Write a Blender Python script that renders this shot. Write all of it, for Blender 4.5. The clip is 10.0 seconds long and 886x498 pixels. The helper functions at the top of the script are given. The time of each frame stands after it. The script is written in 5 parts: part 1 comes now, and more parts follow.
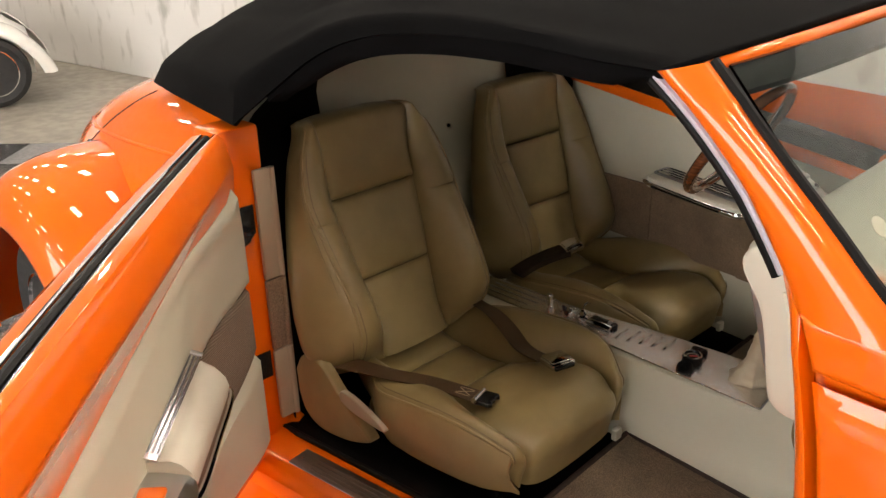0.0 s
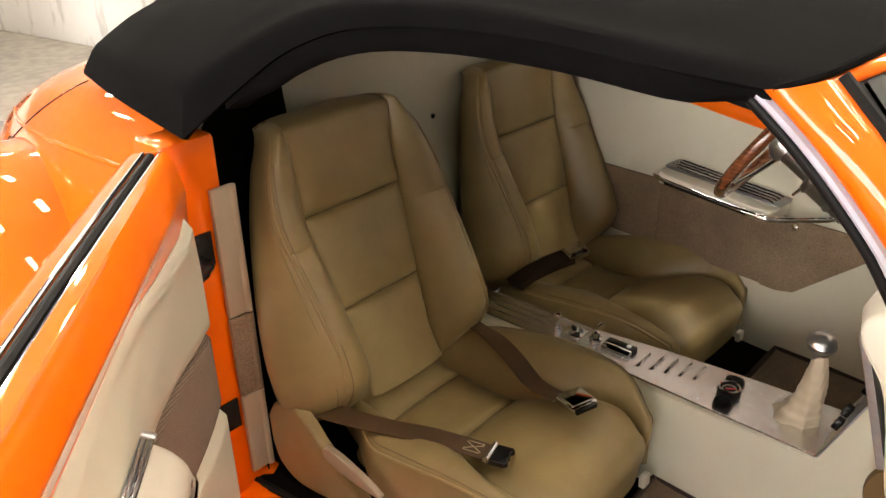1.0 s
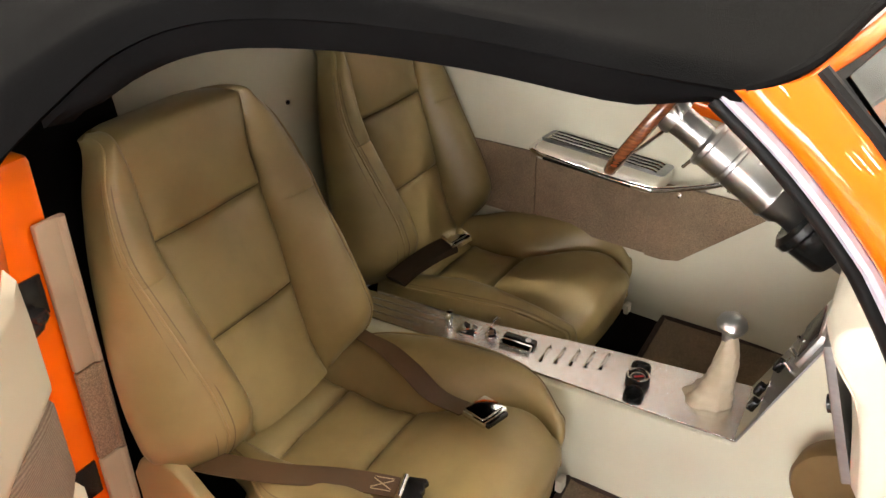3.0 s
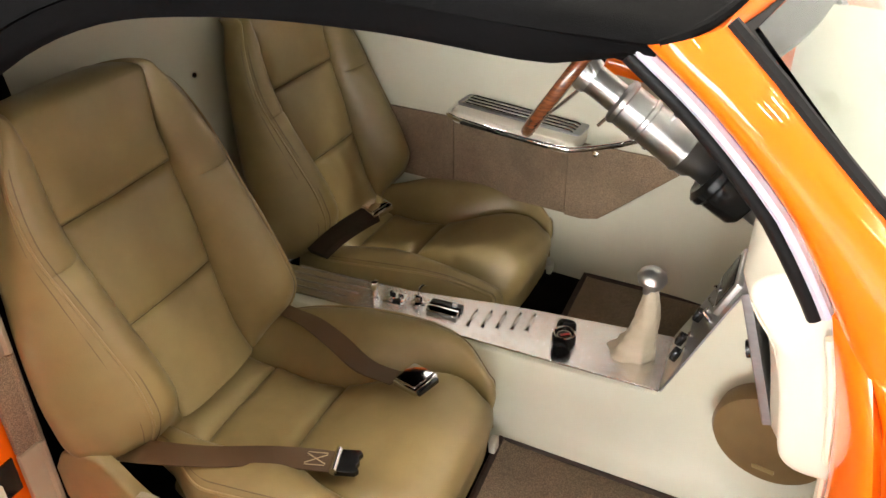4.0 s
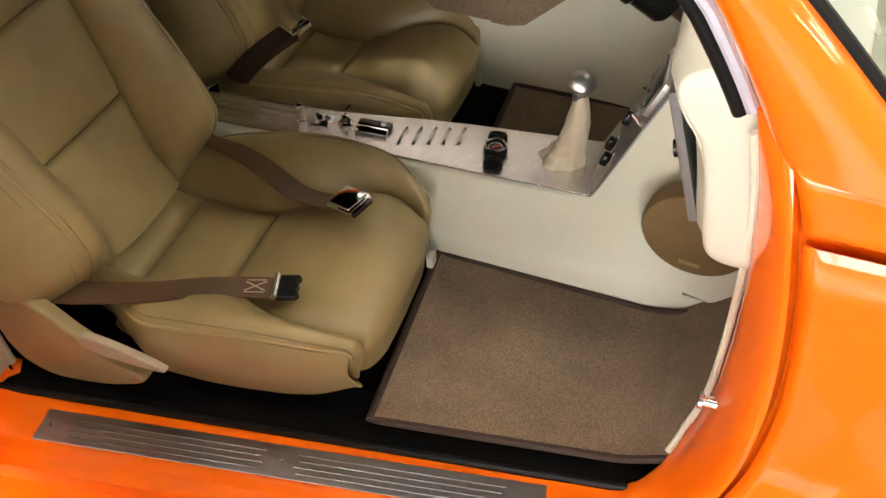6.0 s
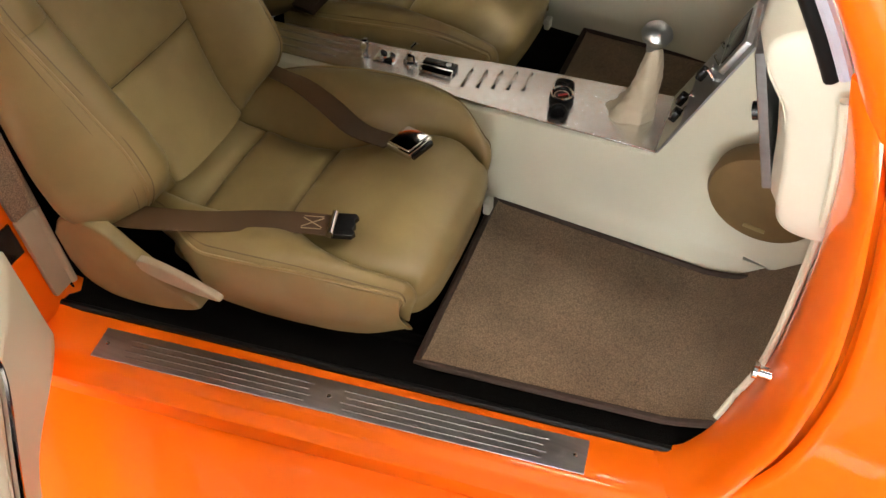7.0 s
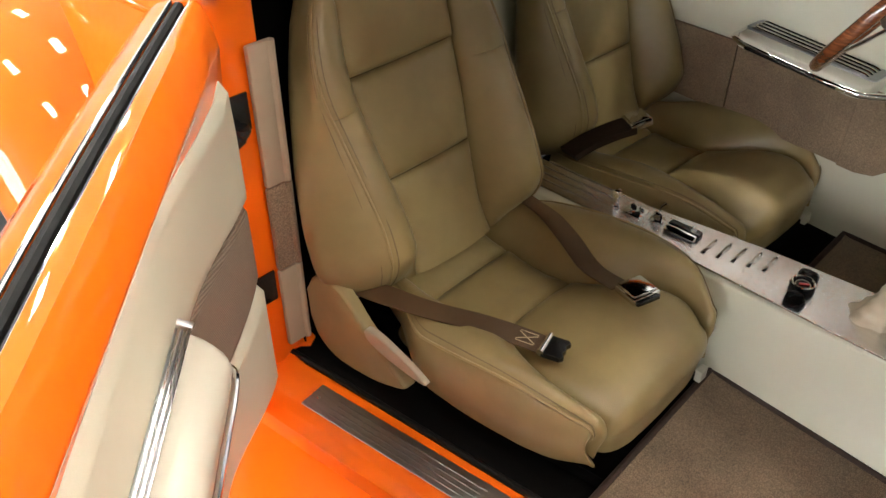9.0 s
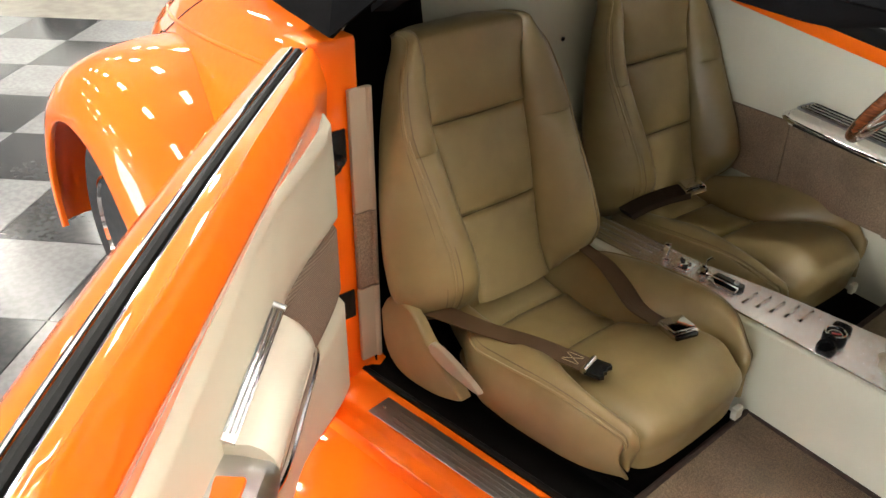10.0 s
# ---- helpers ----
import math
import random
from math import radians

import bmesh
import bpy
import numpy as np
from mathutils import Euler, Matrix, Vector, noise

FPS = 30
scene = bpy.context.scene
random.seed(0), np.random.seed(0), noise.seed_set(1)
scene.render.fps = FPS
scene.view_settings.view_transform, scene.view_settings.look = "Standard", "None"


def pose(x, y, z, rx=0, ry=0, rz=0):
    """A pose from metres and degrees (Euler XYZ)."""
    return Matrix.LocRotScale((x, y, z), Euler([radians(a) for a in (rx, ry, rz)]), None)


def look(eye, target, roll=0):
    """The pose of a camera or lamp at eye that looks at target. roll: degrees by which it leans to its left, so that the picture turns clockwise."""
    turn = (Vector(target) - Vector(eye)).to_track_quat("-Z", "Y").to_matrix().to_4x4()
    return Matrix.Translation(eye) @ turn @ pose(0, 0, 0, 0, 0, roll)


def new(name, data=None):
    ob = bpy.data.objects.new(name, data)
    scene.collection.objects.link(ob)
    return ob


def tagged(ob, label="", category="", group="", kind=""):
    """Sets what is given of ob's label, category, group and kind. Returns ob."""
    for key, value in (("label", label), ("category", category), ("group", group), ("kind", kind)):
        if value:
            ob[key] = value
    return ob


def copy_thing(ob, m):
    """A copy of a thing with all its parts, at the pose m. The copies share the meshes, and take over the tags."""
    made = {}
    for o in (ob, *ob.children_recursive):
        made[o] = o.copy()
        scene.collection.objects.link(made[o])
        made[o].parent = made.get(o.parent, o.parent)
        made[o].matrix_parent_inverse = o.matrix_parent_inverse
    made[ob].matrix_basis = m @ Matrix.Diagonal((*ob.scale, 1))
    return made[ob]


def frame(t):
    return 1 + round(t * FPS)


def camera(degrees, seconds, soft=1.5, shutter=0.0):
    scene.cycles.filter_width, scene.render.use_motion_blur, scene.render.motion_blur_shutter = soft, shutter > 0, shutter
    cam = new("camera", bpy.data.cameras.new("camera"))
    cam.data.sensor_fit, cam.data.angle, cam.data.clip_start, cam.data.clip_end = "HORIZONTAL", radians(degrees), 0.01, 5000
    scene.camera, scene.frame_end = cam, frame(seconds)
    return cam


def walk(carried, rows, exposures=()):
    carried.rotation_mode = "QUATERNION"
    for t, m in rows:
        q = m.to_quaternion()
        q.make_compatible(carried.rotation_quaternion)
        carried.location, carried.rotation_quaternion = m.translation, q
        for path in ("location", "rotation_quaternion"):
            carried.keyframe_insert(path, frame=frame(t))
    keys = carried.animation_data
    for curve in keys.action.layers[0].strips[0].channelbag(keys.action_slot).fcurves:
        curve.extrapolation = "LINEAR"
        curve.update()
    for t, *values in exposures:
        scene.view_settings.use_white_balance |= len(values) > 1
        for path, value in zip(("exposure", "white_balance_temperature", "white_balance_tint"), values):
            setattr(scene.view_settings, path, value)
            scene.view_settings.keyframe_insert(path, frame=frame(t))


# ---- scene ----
cam = camera(56.0, 10.0)
EXPOSURES = [(0.0, -1.0, 7000, 14), (0.5, -0.7, 7000, 14), (1.0, -0.4, 7100, 14), (2.0, 0.0, 7000, 12), (3.5, 0.15, 6700, 12), (4.5, 0.2, 6600, 8), (5.5, -0.05, 6700, 8), (7.5, -0.3, 6600, 9), (8.5, -0.25, 6300, 8), (10.0, -0.2, 6300, 8)]
PATH = [
    (0, (1.559, -1.758, 1.661), (0.246, -0.475, 0.866), -1.5),
    (0.5, (1.357, -1.646, 1.661), (0.1, -0.338, 0.819), -1.3),
    (1, (1.234, -1.565, 1.664), (0.032, -0.238, 0.774), -1.4),
    (1.5, (1.135, -1.511, 1.657), (0.04, -0.119, 0.728), -1.1),
    (2, (1.086, -1.477, 1.66), (0.073, -0.042, 0.703), -1.0),
    (3.5, (1.021, -1.426, 1.663), (0.235, 0.108, 0.649), -0.9),
    (4, (1.023, -1.425, 1.655), (0.337, 0.127, 0.597), -0.8),
    (4.5, (1.026, -1.423, 1.656), (0.439, 0.129, 0.539), -0.7),
    (5, (1.033, -1.422, 1.651), (0.516, 0.094, 0.453), -0.7),
    (5.5, (1.029, -1.417, 1.64), (0.569, 0.029, 0.337), -0.6),
    (7, (1.004, -1.396, 1.639), (0.477, -0.18, 0.141), -1.0),
    (7.5, (0.975, -1.413, 1.634), (0.336, -0.219, 0.162), 0.0),
    (8, (0.967, -1.424, 1.637), (0.18, -0.239, 0.232), 0.2),
    (8.5, (0.986, -1.449, 1.64), (0.064, -0.277, 0.307), 0.3),
    (9, (1.06, -1.485, 1.647), (-0.037, -0.339, 0.429), 0.2),
    (9.5, (1.146, -1.554, 1.648), (-0.065, -0.425, 0.526), 0.3),
    (10, (1.276, -1.646, 1.653), (-0.045, -0.549, 0.628), 0.3),
]
walk(cam, [(t, look(eye, target, roll)) for t, eye, target, roll in PATH], exposures=EXPOSURES)

# ---- world, lights ----
world = bpy.data.worlds.new("hall_world")
scene.world = world
world.use_nodes = True
world.node_tree.nodes["Background"].inputs[0].default_value = (0.9, 0.95, 1.0, 1)
world.node_tree.nodes["Background"].inputs[1].default_value = 0.05

LAMP_STRENGTH = 96.0
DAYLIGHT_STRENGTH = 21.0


# ---- materials ----
def material(name, color, rough=0.5, metal=0.0, coat=0.0, vary=0.08, scale=6.0, grain=0.0, grain_scale=300.0,
             sheen=0.0, color2=None, mix_scale=40.0, spec=0.5, stretch=(1, 1, 1), coat_rough=0.03):
    """Principled surface with two scales of colour variation, roughness wear and fine relief."""
    m = bpy.data.materials.new(name)
    m.use_nodes = True
    nt = m.node_tree
    b = nt.nodes["Principled BSDF"]
    L = nt.links.new
    tc = nt.nodes.new("ShaderNodeTexCoord")
    mp = nt.nodes.new("ShaderNodeMapping")
    mp.inputs["Scale"].default_value = stretch
    L(tc.outputs["Object"], mp.inputs["Vector"])
    n1 = nt.nodes.new("ShaderNodeTexNoise")
    n1.inputs["Scale"].default_value = scale
    n1.inputs["Detail"].default_value = 4
    L(mp.outputs[0], n1.inputs["Vector"])
    n2 = nt.nodes.new("ShaderNodeTexNoise")
    n2.inputs["Scale"].default_value = mix_scale
    n2.inputs["Detail"].default_value = 3
    L(mp.outputs[0], n2.inputs["Vector"])
    mul = nt.nodes.new("ShaderNodeMapRange")
    mul.inputs["From Min"].default_value, mul.inputs["From Max"].default_value = 0.3, 0.7
    mul.inputs["To Min"].default_value, mul.inputs["To Max"].default_value = 1 - vary, 1 + vary
    L(n1.outputs[0], mul.inputs["Value"])
    c = nt.nodes.new("ShaderNodeMix")
    c.data_type = "RGBA"
    c.inputs["A"].default_value = (*color, 1)
    c.inputs["B"].default_value = (*(color2 or color), 1)
    ramp = nt.nodes.new("ShaderNodeMapRange")
    ramp.inputs["From Min"].default_value, ramp.inputs["From Max"].default_value = 0.4, 0.6
    L(n2.outputs[0], ramp.inputs["Value"])
    L(ramp.outputs[0], c.inputs["Factor"])
    h = nt.nodes.new("ShaderNodeHueSaturation")
    L(c.outputs["Result"], h.inputs["Color"])
    L(mul.outputs[0], h.inputs["Value"])
    L(h.outputs[0], b.inputs["Base Color"])
    r = nt.nodes.new("ShaderNodeMapRange")
    r.inputs["To Min"].default_value, r.inputs["To Max"].default_value = max(0.0, rough * 0.8), min(1.0, rough * 1.2)
    L(n2.outputs[0], r.inputs["Value"])
    L(r.outputs[0], b.inputs["Roughness"])
    b.inputs["Metallic"].default_value = metal
    b.inputs["Coat Weight"].default_value = coat
    b.inputs["Coat Roughness"].default_value = coat_rough
    b.inputs["Sheen Weight"].default_value = sheen
    b.inputs["Specular IOR Level"].default_value = spec
    if grain:
        g = nt.nodes.new("ShaderNodeTexNoise")
        g.inputs["Scale"].default_value = grain_scale
        g.inputs["Detail"].default_value = 2
        L(mp.outputs[0], g.inputs["Vector"])
        bump = nt.nodes.new("ShaderNodeBump")
        bump.inputs["Strength"].default_value = grain
        bump.inputs["Distance"].default_value = 0.002
        L(g.outputs[0], bump.inputs["Height"])
        L(bump.outputs[0], b.inputs["Normal"])
    return m


ORANGE = material("orange_paint", (0.87, 0.142, 0.002), 0.5, 0.0, 1.0, 0.02, 3, spec=0.15)
LEATHER = material("tan_leather", (0.272, 0.203, 0.088), 0.38, vary=0.07, scale=5, grain=0.16, grain_scale=420, color2=(0.245, 0.182, 0.078), mix_scale=12)
PIPING = material("tan_piping_cord", (0.31, 0.225, 0.10), 0.4, vary=0.06, scale=20)
STITCH = material("tan_piping", (0.14, 0.094, 0.040), 0.5, vary=0.1, scale=30)
CREAM = material("cream_vinyl", (0.60, 0.58, 0.455), 0.5, vary=0.04, scale=5, grain=0.15, grain_scale=500)
PALE = material("pale_vinyl", (0.56, 0.53, 0.435), 0.42, vary=0.03, scale=6, grain=0.1, grain_scale=500)
CARPET = material("brown_carpet", (0.30, 0.214, 0.137), 0.95, vary=0.16, scale=9, grain=1.0, grain_scale=420, sheen=0.15, color2=(0.14, 0.10, 0.065), mix_scale=520, spec=0.15)
CARPET_EDGE = material("carpet_binding", (0.04, 0.022, 0.014), 0.8, vary=0.15, scale=60, grain=0.5, grain_scale=700)
BLACK_CARPET = material("black_carpet", (0.003, 0.0028, 0.0026), 0.95, vary=0.2, scale=20, grain=0.8, grain_scale=500, spec=0.05)
CANVAS = material("black_canvas", (0.0032, 0.0032, 0.0034), 0.8, vary=0.25, scale=5, grain=0.6, grain_scale=900, color2=(0.0045, 0.0045, 0.0048), mix_scale=300, spec=0.03)
RUBBER = material("black_rubber", (0.006, 0.006, 0.006), 0.5, vary=0.1, scale=30, spec=0.15)
PLASTIC = material("black_plastic", (0.01, 0.01, 0.01), 0.22, vary=0.1, scale=30)
BRUSHED = material("brushed_aluminium", (0.74, 0.725, 0.715), 0.24, 1.0, vary=0.08, scale=8, grain=0.12, grain_scale=160, stretch=(1, 30, 30))
BRUSHED_DARK = material("grey_panel_metal", (0.33, 0.33, 0.33), 0.35, 1.0, vary=0.06, scale=8, grain=0.08, grain_scale=160, stretch=(1, 20, 20))
CHROME = material("chrome", (0.82, 0.82, 0.82), 0.08, 1.0, vary=0.02, scale=20)
COLUMN_METAL = material("turned_metal", (0.42, 0.41, 0.40), 0.33, 1.0, vary=0.08, scale=16, grain=0.05, grain_scale=200)
SATIN = material("satin_metal", (0.60, 0.60, 0.59), 0.33, 1.0, vary=0.05, scale=20)
SILL_METAL = material("sill_metal", (0.44, 0.42, 0.42), 0.34, 1.0, vary=0.10, scale=6, grain=0.1, grain_scale=200, stretch=(1, 20, 20))
WOOD = material("varnished_wood", (0.19, 0.062, 0.022), 0.25, coat=0.8, vary=0.25, scale=20, stretch=(1, 1, 6), color2=(0.11, 0.035, 0.014), mix_scale=30)
WEBBING = material("brown_webbing", (0.085, 0.047, 0.022), 0.36, vary=0.18, scale=9, grain=0.5, grain_scale=700, spec=0.6)
GREY_TRIM = material("grey_trim", (0.56, 0.54, 0.42), 0.55, vary=0.08, scale=4, grain=0.2, grain_scale=500)
SPEAKER = material("bronze_cover", (0.17, 0.105, 0.04), 0.5, 0.1, vary=0.12, scale=14, grain=0.3, grain_scale=900)
# metal trim with a bluish daylight reflection put into its colour
TRIM_REFLECTION = material("trim_blue_reflection", (0.50, 0.52, 0.60), 0.35, 0.3, vary=0.05, scale=12)
# for the unseen walls: darker than the north wall, to cut bounced light
WALL = material("painted_block_wall", (0.35, 0.345, 0.33), 0.8, vary=0.06, scale=1.2, grain=0.3, grain_scale=60)
CONCRETE = material("concrete", (0.26, 0.24, 0.20), 0.45, vary=0.14, scale=2, grain=0.2, grain_scale=80, color2=(0.21, 0.195, 0.165), mix_scale=9)
TILE_DARK = material("dark_tile", (0.035, 0.036, 0.038), 0.16, vary=0.2, scale=3, color2=(0.05, 0.05, 0.052), mix_scale=40)
TILE_LIGHT = material("light_tile", (0.22, 0.22, 0.22), 0.2, vary=0.1, scale=3, color2=(0.18, 0.18, 0.18), mix_scale=40)
CEILING = material("ceiling_paint", (0.16, 0.155, 0.15), 0.9, vary=0.05, scale=2)
TYRE = material("tyre", (0.018, 0.018, 0.018), 0.7, vary=0.15, scale=20, grain=0.3, grain_scale=200)
WHITE_PAINT = material("white_paint", (0.80, 0.80, 0.76), 0.3, coat=1.0, vary=0.02, scale=4)
RED = material("red_plastic", (0.5, 0.02, 0.015), 0.3, vary=0.05, scale=20)
BOOT_LEATHER = material("boot_leather", (0.50, 0.42, 0.30), 0.55, vary=0.06, scale=20, grain=0.3, grain_scale=300)
TRIM_BEIGE = material("beige_trim", (0.36, 0.29, 0.205), 0.6, vary=0.06, scale=8, grain=0.2, grain_scale=400)
SLEEVE = material("dark_brown_sleeve", (0.030, 0.018, 0.010), 0.6, vary=0.15, scale=20, grain=0.4, grain_scale=500, spec=0.25)
LINEN = material("pale_thread", (0.5, 0.42, 0.3), 0.8, vary=0.1, scale=50)


def woven_material():
    """Ribbed cloth: fine rows of thread, lighter on their crests."""
    m = material("ribbed_weave", (0.33, 0.262, 0.20), 0.85, vary=0.08, scale=8, grain=0.3, grain_scale=600, color2=(0.29, 0.225, 0.17), mix_scale=200, spec=0.2)
    nt = m.node_tree
    b = nt.nodes["Principled BSDF"]
    tc = nt.nodes.new("ShaderNodeTexCoord")
    w = nt.nodes.new("ShaderNodeTexWave")
    w.bands_direction = "Z"
    w.inputs["Scale"].default_value = 62.0
    w.inputs["Distortion"].default_value = 0.6
    nt.links.new(tc.outputs["Object"], w.inputs["Vector"])
    mix = nt.nodes.new("ShaderNodeMix")
    mix.data_type = "RGBA"
    old = b.inputs["Base Color"].links[0].from_socket
    mix.inputs["A"].default_value = (0.19, 0.145, 0.105, 1)
    nt.links.new(old, mix.inputs["B"])
    nt.links.new(w.outputs["Fac"], mix.inputs["Factor"])
    nt.links.new(mix.outputs["Result"], b.inputs["Base Color"])
    bump = nt.nodes.new("ShaderNodeBump")
    bump.inputs["Strength"].default_value = 0.6
    bump.inputs["Distance"].default_value = 0.002
    nt.links.new(w.outputs["Fac"], bump.inputs["Height"])
    nt.links.new(bump.outputs[0], b.inputs["Normal"])
    return m


WEAVE = woven_material()


def glass_material():
    m = bpy.data.materials.new("clear_glass")
    m.use_nodes = True
    b = m.node_tree.nodes["Principled BSDF"]
    b.inputs["Base Color"].default_value = (0.60, 0.68, 0.65, 1)
    b.inputs["Roughness"].default_value = 0.0
    b.inputs["Transmission Weight"].default_value = 1.0
    b.inputs["IOR"].default_value = 1.45
    return m


GLASS = glass_material()


def glow(name, color, strength):
    m = bpy.data.materials.new(name)
    m.use_nodes = True
    b = m.node_tree.nodes["Principled BSDF"]
    b.inputs["Base Color"].default_value = (0.8, 0.8, 0.8, 1)
    b.inputs["Emission Color"].default_value = (*color, 1)
    b.inputs["Emission Strength"].default_value = strength
    return m


LAMP = glow("lamp_diffuser", (1.0, 0.93, 0.82), LAMP_STRENGTH)


# glowing panes for the added windows; bluish reflections suggest daylight from that side
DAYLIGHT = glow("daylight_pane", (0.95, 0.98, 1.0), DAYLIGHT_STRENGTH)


# ---- building helpers ----
def thing(name, label, category, group="", kind="", at=(0, 0, 0)):
    ob = new(name)
    ob.empty_display_size = 0.1
    ob.location = at
    bpy.context.view_layer.update()
    return tagged(ob, label, category, group, kind)


def part(name, bm, mat, parent=None, label="", smooth=True, bevel=0.0):
    me = bpy.data.meshes.new(name)
    bmesh.ops.recalc_face_normals(bm, faces=bm.faces)
    bm.to_mesh(me)
    bm.free()
    me.materials.append(mat)
    if smooth:
        me.polygons.foreach_set("use_smooth", [True] * len(me.polygons))
        me.set_sharp_from_angle(angle=radians(40))
    ob = new(name, me)
    if parent is not None:
        ob.parent = parent
    if label:
        ob["label"] = label
    return ob


def spline(points, n):
    """n points on a Catmull-Rom curve through the given ones, evenly spaced in parameter."""
    p = np.array(points, float)
    k = len(p)
    q = np.vstack([2 * p[0] - p[1], p, 2 * p[-1] - p[-2]])
    out = []
    for t in np.linspace(0, k - 1, n):
        i = min(int(t), k - 2)
        f = t - i
        a, b, c, d = q[i], q[i + 1], q[i + 2], q[i + 3]
        out.append(0.5 * (2 * b + (c - a) * f + (2 * a - 5 * b + 4 * c - d) * f * f + (3 * b - a - 3 * c + d) * f ** 3))
    return np.array(out)


def curve1(xs, ys, x):
    """Smooth value of a curve through (xs, ys) at x."""
    xs, ys = np.asarray(xs, float), np.asarray(ys, float)
    x = min(max(x, xs[0]), xs[-1])
    m = np.gradient(ys, xs)
    i = min(max(int(np.searchsorted(xs, x)) - 1, 0), len(xs) - 2)
    h = xs[i + 1] - xs[i]
    f = (x - xs[i]) / h
    return float((2 * f**3 - 3 * f**2 + 1) * ys[i] + (f**3 - 2 * f**2 + f) * h * m[i] + (-2 * f**3 + 3 * f**2) * ys[i + 1] + (f**3 - f**2) * h * m[i + 1])


def sheet(rows, closed_u=False, closed_v=False, thick=0.0, caps=False, bm=None):
    """A skin over rows of points. thick: metres of thickness, along the inner normal."""
    bm = bm or bmesh.new()
    grid = [[bm.verts.new(p) for p in row] for row in rows]
    nv, nu = len(grid), len(grid[0])
    faces = []
    for i in range(nv - (0 if closed_v else 1)):
        for j in range(nu - (0 if closed_u else 1)):
            q = (grid[i][j], grid[i][(j + 1) % nu], grid[(i + 1) % nv][(j + 1) % nu], grid[(i + 1) % nv][j])
            if len(set(q)) == 4:
                faces.append(bm.faces.new(q))
    if caps and closed_u:
        bm.faces.new(grid[0][::-1])
        bm.faces.new(grid[-1])
    if thick:
        bmesh.ops.recalc_face_normals(bm, faces=bm.faces)
        bmesh.ops.solidify(bm, geom=bm.faces[:], thickness=thick)
    bmesh.ops.remove_doubles(bm, verts=bm.verts, dist=1e-5)
    return bm


def tube(points, r, n=10, closed=False, bm=None, flat=1.0):
    """A round rod along points; r may be a list."""
    pts = [Vector(p) for p in points]
    rs = r if hasattr(r, "__len__") else [r] * len(pts)
    rows = []
    ref = Vector((0.123, 0.31, 0.94)).normalized()
    for i, p in enumerate(pts):
        a = pts[i - 1] if (i or closed) else p
        b = pts[(i + 1) % len(pts)] if (i < len(pts) - 1 or closed) else p
        d = (b - a).normalized()
        u = d.cross(ref)
        u = u.normalized() if u.length > 1e-4 else Vector((1, 0, 0))
        w = u.cross(d)
        rows.append([p + rs[i] * (math.cos(t) * u + flat * math.sin(t) * w) for t in np.linspace(0, 2 * math.pi, n, endpoint=False)])
    return sheet(rows, closed_u=True, closed_v=closed, caps=not closed, bm=bm)


def lathe(profile, n=24, axis=None, bm=None):
    """Turns (radius, height) pairs round z; axis: a matrix for its place."""
    bm2 = bm or bmesh.new()
    m = axis or Matrix()
    rows = [[m @ Vector((r * math.cos(t), r * math.sin(t), h)) for t in np.linspace(0, 2 * math.pi, n, endpoint=False)] for r, h in profile]
    return sheet(rows, closed_u=True, caps=True, bm=bm2)


def block(size, m=None, bevel=0.0, seg=2, bm=None):
    """A box of that size about its centre, with rounded edges."""
    b2 = bmesh.new()
    bmesh.ops.create_cube(b2, size=1.0, matrix=Matrix.Diagonal((*size, 1)))
    if bevel:
        bmesh.ops.bevel(b2, geom=b2.edges[:], offset=bevel, segments=seg, profile=0.5, affect="EDGES")
    bmesh.ops.transform(b2, matrix=m or Matrix(), verts=b2.verts)
    if bm is None:
        return b2
    me = bpy.data.meshes.new("tmp")
    b2.to_mesh(me)
    b2.free()
    bm.from_mesh(me)
    bpy.data.meshes.remove(me)
    return bm


def plate(outline, thick, m=None, bevel=0.0, bm=None):
    """A flat plate: an outline in its own x, y, from z = 0 to thick."""
    b2 = bmesh.new()
    f = b2.faces.new([b2.verts.new((x, y, 0)) for x, y in outline])
    got = bmesh.ops.extrude_face_region(b2, geom=[f])
    top = [v for v in got["geom"] if isinstance(v, bmesh.types.BMVert)]
    bmesh.ops.translate(b2, verts=top, vec=(0, 0, thick))
    if bevel:
        edges = [e for e in b2.edges if len(e.link_faces) == 2 and (abs(e.verts[0].co.z - e.verts[1].co.z) < 1e-6) and e.verts[0].co.z > thick / 2]
        bmesh.ops.bevel(b2, geom=edges, offset=bevel, segments=4, profile=0.5, affect="EDGES")
    bmesh.ops.transform(b2, matrix=m or Matrix(), verts=b2.verts)
    return b2


def frame_of(origin, xdir, ydir):
    """A matrix whose x and y run along the given ways."""
    x = Vector(xdir).normalized()
    z = x.cross(Vector(ydir)).normalized()
    y = z.cross(x)
    m = Matrix((x, y, z)).transposed().to_4x4()
    m.translation = origin
    return m


def round_rect(w, h, r, n=5):
    out = []
    for cx, cy, a in ((w / 2 - r, h / 2 - r, 0), (-w / 2 + r, h / 2 - r, 90), (-w / 2 + r, -h / 2 + r, 180), (w / 2 - r, -h / 2 + r, 270)):
        for t in np.linspace(0, 90, n):
            out.append((cx + r * math.cos(radians(a + t)), cy + r * math.sin(radians(a + t))))
    return out


# ---- hall ----
WIN_X, WIN_Z = (-4.6, 4.2), (1.0, 4.0)


